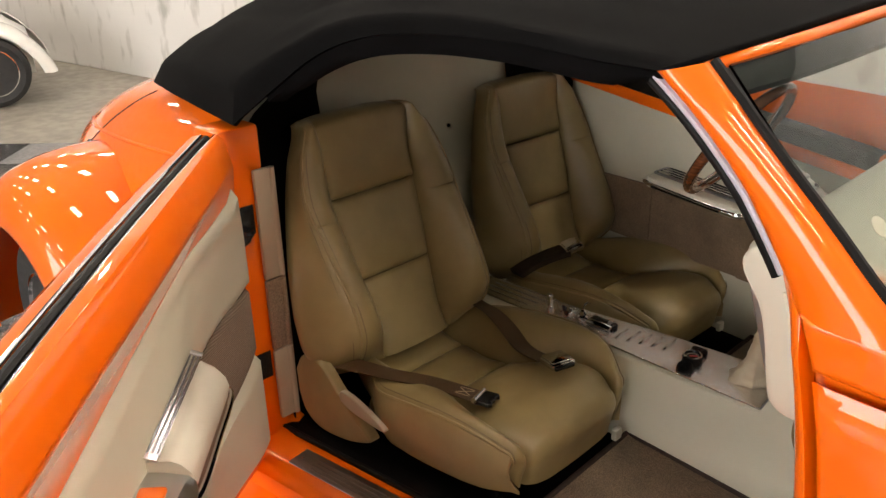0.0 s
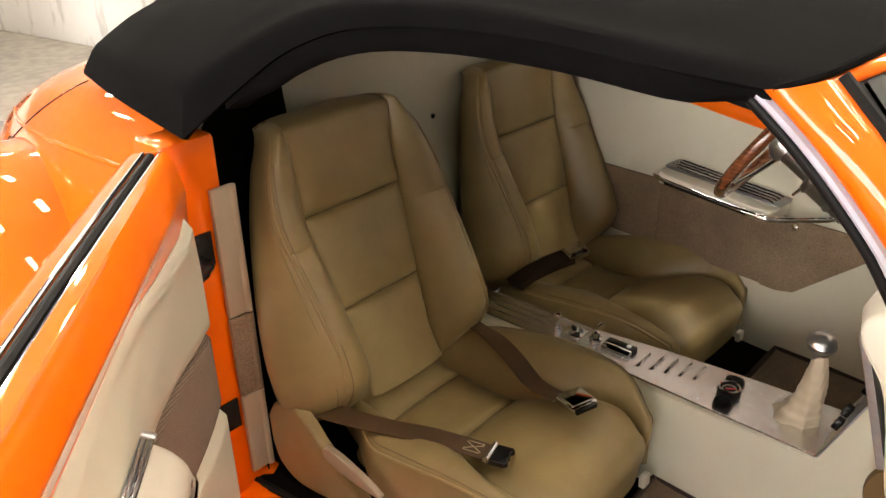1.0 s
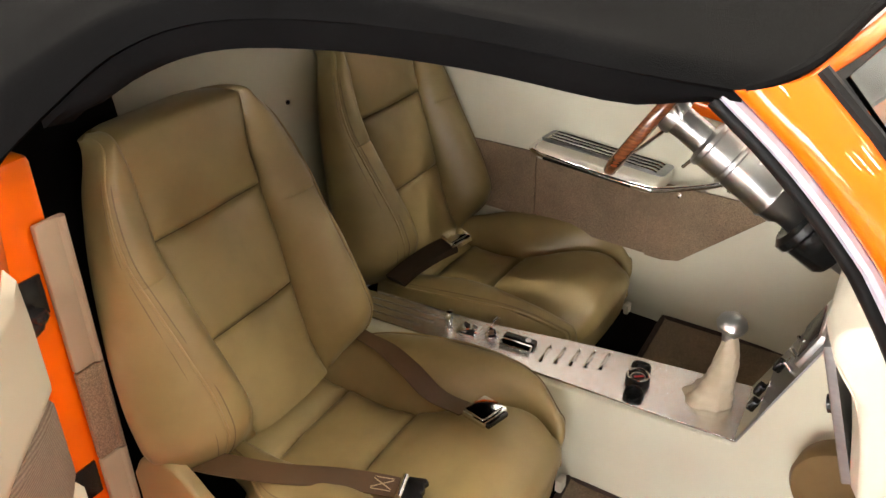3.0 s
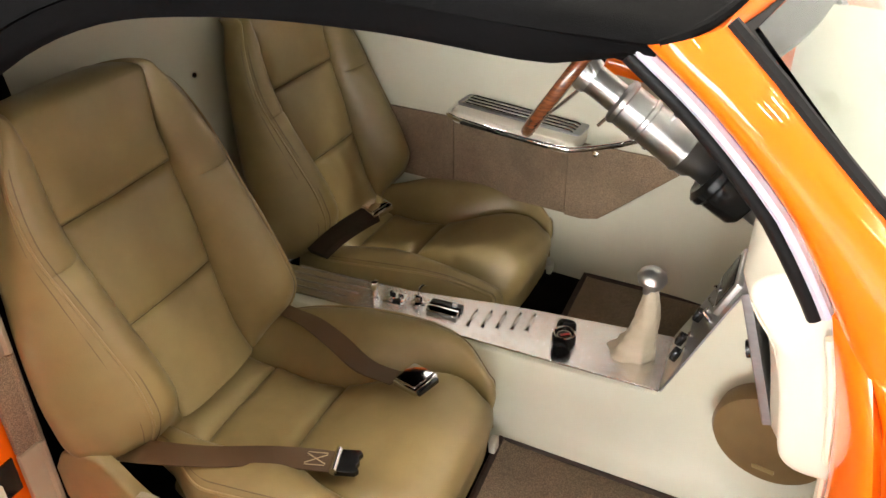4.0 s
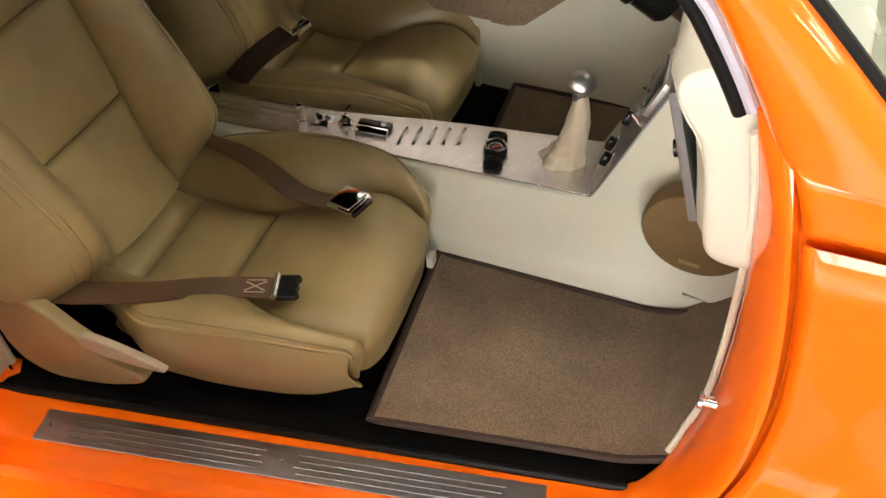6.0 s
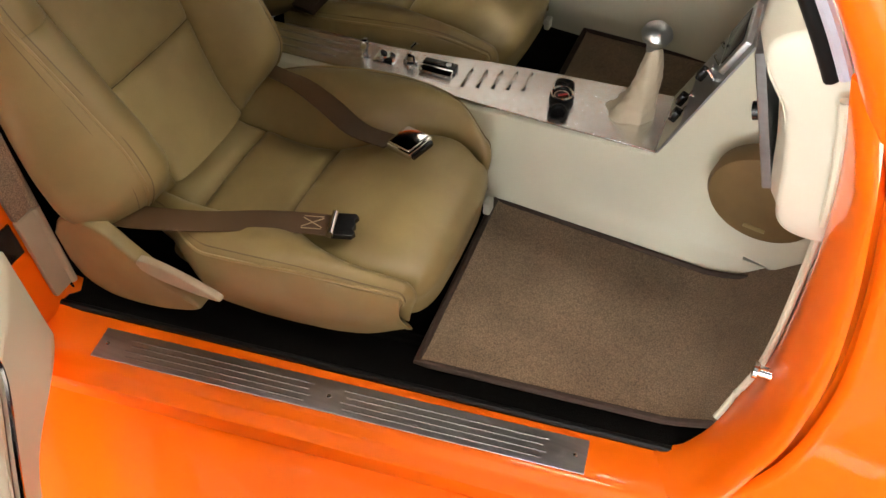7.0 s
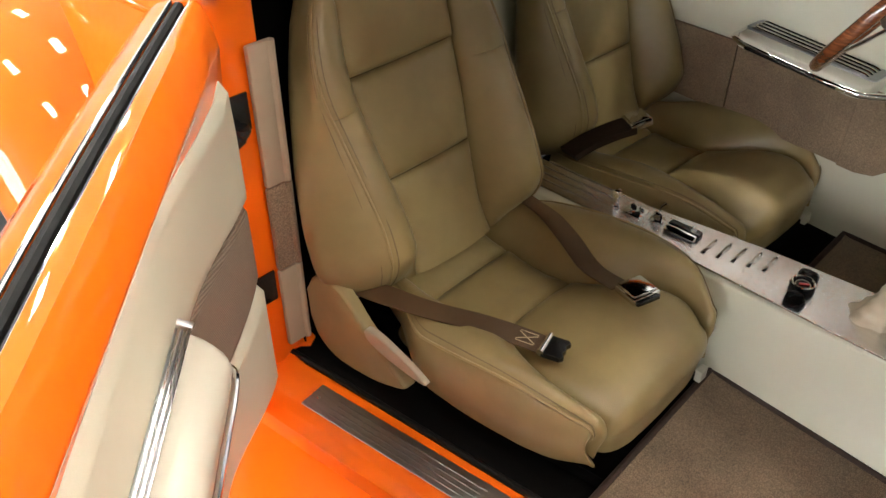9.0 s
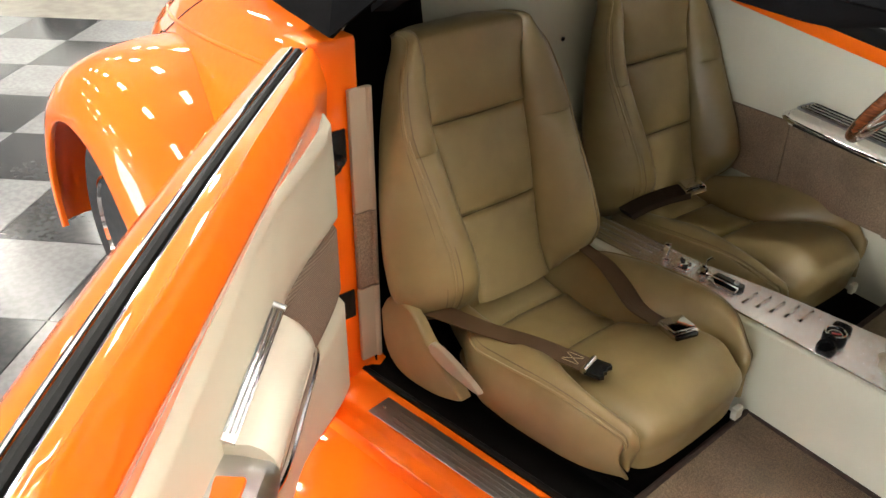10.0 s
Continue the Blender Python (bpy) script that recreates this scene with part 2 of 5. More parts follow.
def build_hall():
    bm = block((24, 16, 0.2), Matrix.Translation((-3, -2, -0.1)))
    tagged(part("floor", bm, CONCRETE, smooth=False), "bare grey-brown concrete hall floor", "floor", kind="structure")
    # wall beside the car, with a skirting of bare concrete before it
    wall = part("wall_north", block((26, 0.3, 5.0), pose(-3, 2.57, 2.5, 0, 0, 7.3), 0.01), WALL_STAINED, smooth=False)
    tagged(wall, "unseen grey painted hall wall with dark scuffs and stains", "wall", kind="structure")
    # south wall, pierced by a wide row of unseen windows added to light the cabin
    bm = bmesh.new()
    for x0, x1, z0, z1 in ((-15, WIN_X[0], 0, 5), (WIN_X[1], 9, 0, 5), (*WIN_X, 0, WIN_Z[0]), (*WIN_X, WIN_Z[1], 5)):
        block((x1 - x0, 0.3, z1 - z0), Matrix.Translation(((x0 + x1) / 2, -9.6, (z0 + z1) / 2)), bm=bm)
    tagged(part("wall_south", bm, WALL, smooth=False), "grey painted hall wall with an added row of windows", "wall", kind="structure")
    win = thing("unseen_window_1", "unseen wide row of bright hall windows with grey metal frames, added to light the cabin", "window", kind="structure", at=(0, -9.5, 0))
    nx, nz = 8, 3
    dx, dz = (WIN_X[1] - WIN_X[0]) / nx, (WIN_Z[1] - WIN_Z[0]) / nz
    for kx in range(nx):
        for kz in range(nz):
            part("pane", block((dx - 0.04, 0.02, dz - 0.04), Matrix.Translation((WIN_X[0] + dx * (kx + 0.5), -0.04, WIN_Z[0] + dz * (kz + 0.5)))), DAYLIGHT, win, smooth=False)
    for kx in range(nx + 1):
        part("mullion", block((0.05, 0.08, dz * nz), Matrix.Translation((WIN_X[0] + dx * kx, -0.02, (WIN_Z[0] + WIN_Z[1]) / 2)), 0.004), SATIN, win)
    for kz in range(nz + 1):
        part("transom", block((dx * nx, 0.07, 0.05), Matrix.Translation(((WIN_X[0] + WIN_X[1]) / 2, -0.02, WIN_Z[0] + dz * kz)), 0.004), SATIN, win)
    tagged(part("wall_west", block((0.3, 13.3, 5.0), Matrix.Translation((-14.8, -3.1, 2.5))), WALL, smooth=False), "unseen grey painted hall wall", "wall", kind="structure")
    tagged(part("wall_east", block((0.3, 13.3, 5.0), Matrix.Translation((8.8, -3.1, 2.5))), WALL, smooth=False), "unseen grey painted hall wall", "wall", kind="structure")
    tagged(part("ceiling", block((24, 16, 0.2), Matrix.Translation((-3, -2, 4.6))), CEILING, smooth=False), "grey painted hall ceiling", "ceiling", kind="structure")
    # chequered tiles
    field = thing("tile_floor", "chequered dark and light grey glossy floor tiles", "floor", kind="structure")
    size = 0.5
    me = {}
    for key, mat in (("dark", TILE_DARK), ("light", TILE_LIGHT)):
        b = block((size - 0.003, size - 0.003, 0.006), None, 0.0015, 1)
        m2 = bpy.data.meshes.new("tile")
        b.to_mesh(m2)
        b.free()
        m2.materials.append(mat)
        me[key] = m2
    turn = pose(-2.03, -1.20, 0.003, 0, 0, 44)
    for i in range(-6, 11):
        for j in range(-9, 6):
            t = new("tile", me["light" if (i + j) % 2 else "dark"])
            t.matrix_world = turn @ Matrix.Translation(((i + 0.5) * size, (j + 0.5) * size, 0))
            t.parent = field
    # rows of lamps
    lamp = thing("ceiling_light", "white rectangular ceiling light with glowing diffuser", "ceiling light", "ceiling lights")
    part("frame", sheet([[(x, y, z) for x, y in ((-0.36, -0.13), (0.36, -0.13), (0.36, 0.13), (-0.36, 0.13))] for z in (0.0, 0.09)], closed_u=True, caps=True), WHITE_PAINT, lamp, smooth=False)
    part("diffuser", block((0.66, 0.20, 0.03), Matrix.Translation((0, 0, -0.017)), 0.01), LAMP, lamp, "glowing white diffuser")
    spots = [(-10.0 + 2.2 * i, y) for y in (-8.2, -5.8, -3.3, -1.6, -0.1, 1.4) for i in range(9) if i < 3 or y > -2.0 or (i < 5 if y < -5.0 else i > 5)]
    spots += [(-1.2 + 1.1 * i, 2.05) for i in range(5)]     # closer set along the wall, unseen, added to brighten the far seat
    for k, (x, y) in enumerate(spots):
        m = pose(x, y, 4.41, 0, 0, 0)
        if k == 0:
            lamp.matrix_world = m
        else:
            copy_thing(lamp, m)


def stained_wall():
    m = material("stained_wall", (0.64, 0.63, 0.61), 0.75, vary=0.05, scale=1.3, grain=0.25, grain_scale=60)
    nt = m.node_tree
    b = nt.nodes["Principled BSDF"]
    tc = nt.nodes.new("ShaderNodeTexCoord")
    mp = nt.nodes.new("ShaderNodeMapping")
    mp.inputs["Scale"].default_value = (4.0, 1, 1.6)
    nt.links.new(tc.outputs["Object"], mp.inputs["Vector"])
    n = nt.nodes.new("ShaderNodeTexNoise")
    n.inputs["Scale"].default_value = 1.7
    n.inputs["Detail"].default_value = 5
    nt.links.new(mp.outputs[0], n.inputs["Vector"])
    r = nt.nodes.new("ShaderNodeMapRange")
    r.inputs["From Min"].default_value, r.inputs["From Max"].default_value = 0.56, 0.74
    r.inputs["To Max"].default_value = 0.55
    nt.links.new(n.outputs[0], r.inputs["Value"])
    mix = nt.nodes.new("ShaderNodeMix")
    mix.data_type = "RGBA"
    old = b.inputs["Base Color"].links[0].from_socket
    nt.links.new(old, mix.inputs["A"])
    mix.inputs["B"].default_value = (0.16, 0.15, 0.13, 1)
    nt.links.new(r.outputs[0], mix.inputs["Factor"])
    nt.links.new(mix.outputs["Result"], b.inputs["Base Color"])
    return m


WALL_STAINED = stained_wall()
build_hall()

# ---- the car: setting out ----
car = thing("roadster", "glossy orange custom roadster with black soft top and an open door", "car")

# upper edge of the door opening in the soft top: front to back, then the foot of the top along the body
EDGE = [(0.900, -0.648, 1.402), (0.75, -0.635, 1.402), (0.58, -0.63, 1.410), (0.38, -0.63, 1.405), (0.20, -0.645, 1.383),
        (0.08, -0.68, 1.337), (0.0, -0.735, 1.268), (-0.06, -0.82, 1.188)]
FOOT = [(-0.06, -0.82, 1.188), (-0.35, -0.765, 1.185), (-0.65, -0.68, 1.165), (-0.9, -0.58, 1.14), (-1.02, -0.4, 1.13), (-1.06, -0.2, 1.13), (-1.07, 0, 1.13)]
CROWN = [(1.010, 0, 1.457), (0.6, 0, 1.50), (0.2, 0, 1.515), (-0.15, 0, 1.515), (-0.5, 0, 1.465), (-0.85, 0, 1.33), (-1.07, 0, 1.131)]


def build_top():
    front = spline(EDGE, 30)
    back = spline(FOOT, 26)[1:-1]
    edge = np.vstack([front, back])
    crown = spline(CROWN, len(edge))
    rows = []
    for k, (e, c) in enumerate(zip(edge, crown)):
        half = []
        k_back = max(0.0, (k - 29) / 26)
        for w in np.linspace(0, 1, 36):
            rise = 1 - (1 - w) ** (2.7 - 1.1 * k_back)
            bulge = 0.055 * math.sin(math.pi * min(1, w * 3.2)) * (1 if w < 0.32 else 0) * (1 - k_back)
            p = e + (c - e) * w
            p[2] = e[2] + (c[2] - e[2]) * rise
            p[0] = e[0] + (c[0] - e[0]) * (w + (1 - (1 - w) ** 3.2 - w) * max(0, 1 - k / 12))
            p[1] -= bulge
            fold = math.exp(-((w - 0.10) / 0.03) ** 2) - 0.6 * math.exp(-((w - 0.19) / 0.04) ** 2)
            p[2] += 0.006 * fold * (1 - k_back) * min(1, k / 6)
            p[1] -= 0.004 * fold * (1 - k_back) * min(1, k / 6)
            n = noise.noise(Vector((p[0] * 2.6, p[1] * 2.2, 3.1))) + 0.5 * noise.noise(Vector((p[0] * 7.0, p[1] * 3.0, 8.4)))
            p[2] += 0.007 * n * min(1, w * 6) * min(1, k / 6) * min(1, (1 - k_back) * 4 + 0.1)
            half.append(p)
        rows.append([tuple(p) for p in half] + [(p[0], -p[1], p[2]) for p in half[-2::-1]])
    part("soft_top", sheet(rows, thick=0.012), CANVAS, car, "black canvas soft top, raised")
    part("top_seam", tube([Vector(p) + Vector((0, 0, 0.002)) for p in rows[5][16:-16]], 0.003, 6), CANVAS, car)
    part("top_hem", tube([Vector(p) + Vector((0.004, 0, 0.0)) for p in rows[0]], 0.006, 8), CANVAS, car)
    # rolled gutter round the door opening, and the header seal
    for s in (-1, 1):
        cut = front[:-3]
        taper = [min(1, 0.35 + 0.2 * min(k, len(cut) - 1 - k)) for k in range(len(cut))]
        # flap that hangs inside the edge, and a soft bead along the fold above it
        rows = [[(x, (y + dy) * -s, z + dz) for dy, dz in ((0.006, -0.002), (0.008, -0.014), (0.010, -0.030 * e), (0.018, -0.042 * e), (0.028, -0.044 * e), (0.055, -0.02))] for (x, y, z), e in zip(cut, taper)]
        part("edge_flap", sheet(rows, thick=0.003), CANVAS, car, "black inner edge flap")


TAIL_X = [-0.10, -0.3, -0.5, -0.7, -0.9, -1.1, -1.3, -1.5, -1.65, -1.8, -1.93, -1.99, -2.0]
TAIL_W = [0.825, 0.82, 0.815, 0.80, 0.785, 0.76, 0.73, 0.685, 0.64, 0.56, 0.42, 0.25, 0.02]
TAIL_T = [1.20, 1.195, 1.185, 1.17, 1.15, 1.12, 1.075, 1.01, 0.95, 0.86, 0.74, 0.62, 0.55]


def tail_size(x):
    return curve1(TAIL_X[::-1], TAIL_W[::-1], x), curve1(TAIL_X[::-1], TAIL_T[::-1], x)


def tail_at(x, y, lift=0.0):
    """A place on the tail's skin over (x, y)."""
    W, T = tail_size(x)
    c = min(0.999, abs(y) / W) ** (1 / 0.42)
    s = math.sqrt(1 - c * c)
    return Vector((x, y, 0.28 + (T - 0.28) * s ** 0.62 + lift))


def build_tail():
    rows = []
    for x in np.linspace(-0.44, -2.0, 42):
        W, T = tail_size(x)
        low = 0.28
        row = []
        for a in np.linspace(0, math.pi, 57):
            c, s = math.cos(a), math.sin(a)
            y = -W * math.copysign(abs(c) ** 0.42, c)
            z = low + (T - low) * abs(s) ** 0.62
            row.append((x, y, z))
        rows.append(row)
    tail = part("rear_body", sheet(rows, thick=0.008), ORANGE, car, "smooth glossy orange rear body and deck")
    # flanks beside the cabin
    for s in (-1, 1):
        rows = []
        for x in np.linspace(-0.26, -0.44, 6):
            W, T = tail_size(x)
            rows.append([(x, s * W * math.cos(a) ** 0.42, 0.28 + (T - 0.28) * math.sin(a) ** 0.62) for a in np.linspace(0, radians(54), 20)])
        part("rear_flank", sheet(rows, thick=0.006), ORANGE, tail)
    # shut lines of the deck lid
    for s in (-1, 1):
        line = [tail_at(x, s * y, -0.001) for x, y in spline([(-0.97, 0.545), (-1.08, 0.60), (-1.2, 0.635), (-1.30, 0.648), (-1.36, 0.640)], 30)]
        part("shut_line", tube(line, 0.0035, 6), PLASTIC, tail)
        line = [tail_at(x, s * y, -0.001) for x, y in spline([(-1.36, 0.640), (-1.46, 0.645), (-1.56, 0.630), (-1.66, 0.59), (-1.75, 0.52)], 24)]
        part("shut_line", tube(line, 0.0045, 6), PLASTIC, tail)
        # pressed bead along the side
        bead = []
        for x in np.linspace(-0.24, -1.5, 30):
            W, T = tail_size(x)
            z = 1.015 - 0.08 * (abs(x) - 0.24)
            q = ((z - 0.28) / (T - 0.28)) ** (1 / 0.62)
            y = W * math.sqrt(max(0, 1 - q * q)) ** 0.42
            bead.append((x, s * (y + 0.0), z))
        part("side_bead", tube(bead, 0.007, 8), ORANGE, tail)


def build_rear_fender(side):
    """A pontoon over the rear wheel, swept round the axle."""
    ax, az = -1.12, 0.34
    rows = []
    for t in np.linspace(-12, 196, 40):
        a = radians(t)
        R = 0.53 + 0.03 * math.sin(a) + (0.06 if t > 150 else 0) * (t - 150) / 46 + (0.30 * ((40 - t) / 52) ** 1.6 if t < 40 else 0)
        c, s = math.cos(a), math.sin(a)
        prof = [(1.03, -0.66), (1.03, -0.74), (1.02, -0.82), (0.99, -0.90), (0.94, -0.97), (0.86, -1.02), (0.77, -1.045), (0.70, -1.05), (0.685, -1.045), (0.69, -1.03)]
        row = []
        for k, y in spline(prof, 22):
            r = R * k
            row.append((ax + r * c, -side * y, az + r * s))
        rows.append(row)
    part("rear_fender", sheet(rows, thick=0.006), ORANGE, car, "bulbous glossy orange rear fender")


def build_wheel(x, y, side):
    m = Matrix.Translation((x, y, 0.33)) @ Matrix.Rotation(radians(90) * side, 4, "X")
    tyre = part("wheel", lathe([(0.20, -0.10), (0.27, -0.115), (0.315, -0.10), (0.33, -0.06), (0.33, 0.06), (0.315, 0.10), (0.27, 0.115), (0.20, 0.10)], 40, m), TYRE, car, "black tyre on a chromed rim")
    part("rim", lathe([(0.205, -0.10), (0.205, 0.11), (0.195, 0.112), (0.18, 0.06), (0.12, 0.045), (0.05, 0.07), (0.03, 0.075), (0.001, 0.075)], 40, m), CHROME, tyre, "chromed dished rim")


def build_sill():
    # rocker and door step, which follow the body's inward run towards the nose
    a, b = Vector((-0.16, -0.775, 0.0)), Vector((1.18, -0.62, 0.0))
    rows = []
    for k in np.linspace(0, 1, 30):
        p = a.lerp(b, k)
        n = Vector((0.115, -0.993, 0))
        prof = [(-0.085, 0.20), (-0.085, 0.318), (-0.055, 0.322), (-0.03, 0.31), (0.0, 0.312), (0.062, 0.312), (0.075, 0.306), (0.082, 0.294), (0.090, 0.289), (0.104, 0.287), (0.114, 0.280), (0.117, 0.262), (0.112, 0.22), (0.10, 0.12), (0.05, 0.1)]
        flare = 0.10 * max(0, (0.06 - k) / 0.06) ** 2
        rows.append([(p.x + n.x * d, p.y + n.y * d, z + (flare if i in (1, 2, 3) else 0)) for i, (d, z) in enumerate(prof)])
    part("rocker_sill", sheet(rows, thick=0.004), ORANGE, car, "glossy orange door sill")
    # running board below
    rows = []
    for k in np.linspace(0, 1, 12):
        p = Vector((-0.55, -0.80, 0)).lerp(Vector((1.5, -0.64, 0)), k)
        n = Vector((0.08, -0.996, 0))
        rows.append([(p.x + n.x * d, p.y + n.y * d, z) for d, z in spline([(0.0, 0.228), (0.06, 0.232), (0.14, 0.226), (0.24, 0.208), (0.33, 0.180), (0.345, 0.15), (0.32, 0.11)], 20)])
    part("running_board", sheet(rows, thick=0.006), ORANGE, car, "smooth glossy orange running board")
    # tread plate with pressed ribs
    m = frame_of((0.009, -0.763, 0.3145), (0.941, 0.120, 0), (0.12, -0.993, 0))
    m = m @ Matrix.Scale(-1, 4, (0, 0, 1)) if m.col[2][2] < 0 else m
    step = part("tread_plate", plate([(0, -0.002), (0.95, -0.002), (0.95, 0.064), (0, 0.064)], 0.003, m, 0.001), SILL_METAL, car, "brushed metal tread plate with ribs")
    for x0, x1 in ((0.06, 0.44), (0.50, 0.88)):
        for k in range(4):
            y = 0.014 + k * 0.0125
            o = 0.015 * (k % 2)
            part("rib", block((x1 - x0 - o, 0.0028, 0.003), m @ Matrix.Translation(((x0 + x1) / 2, y, 0.0036)), 0.001), BRUSHED_DARK, step)
    for x in (0.02, 0.475, 0.93):
        part("screw", lathe([(0.004, 0.002), (0.004, 0.0045), (0.002, 0.0052)], 10, m @ Matrix.Translation((x, 0.032, 0))), CHROME, step)
    rows = []
    for k in np.linspace(0, 1, 24):
        p = a.lerp(b, k)
        rows.append([(p.x + 0.115 * d, p.y - 0.993 * d, z) for d, z in ((-0.020, 0.312), (-0.024, 0.325), (-0.04, 0.329), (-0.085, 0.330), (-0.115, 0.322), (-0.13, 0.30))])
    part("sill_liner", sheet(rows), BLACK_CARPET, car, "black carpeted inner sill")
    # black rubber seal on the inner edge
    pts = [a.lerp(b, k) + Vector((-0.0028, 0.0245, 0.321)) for k in np.linspace(0.02, 0.98, 20)]
    part("sill_seal", tube(pts, 0.0075, 8), RUBBER, car)
    pts = [a.lerp(b, k) + Vector((-0.0145, 0.125, 0.315)) for k in np.linspace(0.02, 0.98, 20)]
    part("sill_carpet", tube(pts, 0.016, 8), BLACK_CARPET, car)


def build_rear_jamb():
    """The pillar behind the door, with hinge pockets, trim strips and the hinge bosses."""
    post = part("rear_pillar", block((0.10, 0.12, 0.88), Matrix.Translation((-0.165, -0.780, 0.725)), 0.012), ORANGE, car, "glossy orange door pillar")
    for z in (0.935, 0.53):
        part("hinge_pocket", block((0.006, 0.075, 0.075), Matrix.Translation((-0.1135, -0.80, z)), 0.002), PLASTIC, post)
    # trim strip: cream, carpet, cream, with a piping bead
    for z0, z1, mat in ((0.77, 1.06, TRIM_BEIGE), (0.57, 0.77, CARPET), (0.36, 0.57, TRIM_BEIGE)):
        part("trim_strip", block((0.014, 0.05, z1 - z0 - 0.002), Matrix.Translation((-0.102, -0.735, (z0 + z1) / 2)), 0.005), mat, post)
        part("trim_bead", tube([(-0.098, -0.711, z0 + 0.002), (-0.098, -0.711, z1 - 0.002)], 0.0085, 8), mat, post)
    vent = part("vent_grille", block((0.010, 0.022, 0.085), Matrix.Translation((-0.112, -0.823, 0.645)), 0.002), PLASTIC, post, "black slotted vent")
    for k in range(5):
        part("vent_slat", block((0.006, 0.018, 0.007), Matrix.Translation((-0.106, -0.823, 0.613 + 0.016 * k)), 0.002), SATIN, vent)
    hinge = part("door_check", tube([(-0.115, -0.838, 0.876), (-0.106, -0.818, 0.884), (-0.100, -0.800, 0.898), (-0.098, -0.794, 0.910)], [0.012, 0.014, 0.015, 0.013], 12), PLASTIC, car, "black rubber door stop")
    part("stop_cap", lathe([(0.001, 0), (0.014, 0.002), (0.017, 0.010), (0.014, 0.018), (0.001, 0.02)], 14, Matrix.Translation((-0.098, -0.794, 0.902)) @ Matrix.Rotation(radians(10), 4, "Y")), PLASTIC, hinge)


def build_cabin():
    # floor, tunnel sides, rear bulkhead, foot well
    part("cabin_floor", plate([(-0.25, -0.70), (1.2, -0.535), (1.45, -0.53), (1.45, 0.60), (-0.25, 0.60)], 0.02, Matrix.Translation((0, 0, 0.285))), BLACK_CARPET, car, "black carpeted cabin floor", smooth=False)
    rows = []
    for kz in np.linspace(0, 1, 14):
        row = []
        for y in np.linspace(-0.74, 0.66, 25):
            f = (y + 0.04) / 0.70
            z = 0.31 + kz * (1.10 - 0.36 * max(0, abs(f) - 0.3) - 0.40 * max(0, abs(f) - 0.72))
            row.append((-0.285 + 0.10 * max(0, abs(f) - 0.55) ** 1.5 - 0.25 * (min(max(z, 0.85), 1.14) - 0.98) + 0.35 * max(0, z - 1.14), y, z))
        rows.append(row)
    wall = part("rear_bulkhead", sheet(rows, thick=-0.01), GREY_TRIM, car, "grey-beige padded rear bulkhead")
    # black sheets over the bulkhead's outer corners
    for s in (-1, 1):
        rows = []
        for k in np.linspace(0, 1, 10):
            row = []
            for x, y in spline([(-0.272, 0.41), (-0.262, 0.52), (-0.235, 0.62), (-0.19, 0.69), (-0.14, 0.715)], 12):
                z = 0.31 + k * (0.955 - 0.52 * (y - 0.41))
                row.append((x - 0.25 * (min(max(z, 0.85), 1.14) - 0.98) + 0.35 * max(0, z - 1.14), s * y - 0.04 * (s > 0), z))
            rows.append(row)
        part("quarter_trim", sheet(rows, thick=0.004), BLACK_CARPET, wall, "black quarter trim")
    part("screw", lathe([(0.006, 0), (0.006, 0.004), (0.001, 0.006)], 12, Matrix.Translation((-0.281, 0.077, 0.966)) @ Matrix.Rotation(radians(90), 4, "Y")), PLASTIC, wall)
    for y in (-0.245, -0.10, -0.065, -0.02):
        part("snap", lathe([(0.006, 0), (0.006, 0.004), (0.003, 0.008), (0.001, 0.009)], 12, Matrix.Translation((-0.268, y, 1.318)) @ Matrix.Rotation(radians(90), 4, "Y")), CHROME, wall, "small chromed snap")
    # foot well: sloping toe board and the flared cream side of the tunnel
    for y0, y1 in ((-0.565, -0.15), (0.13, 0.50)):
        toe = sheet([[(x, y, z) for x, z in spline([(1.06, 0.327), (1.14, 0.37), (1.26, 0.50), (1.36, 0.66)], 10)] for y in np.linspace(y0, y1, 6)], thick=0.006)
        part("toe_board", toe, CARPET, car, "brown carpeted toe board")
    fire = sheet([[(1.34 + 0.02 * k, y, 0.60 + 0.28 * k) for k in (0, 1, 2)] for y in np.linspace(-0.66, 0.60, 6)], thick=0.006)
    part("firewall", fire, BLACK_CARPET, car)


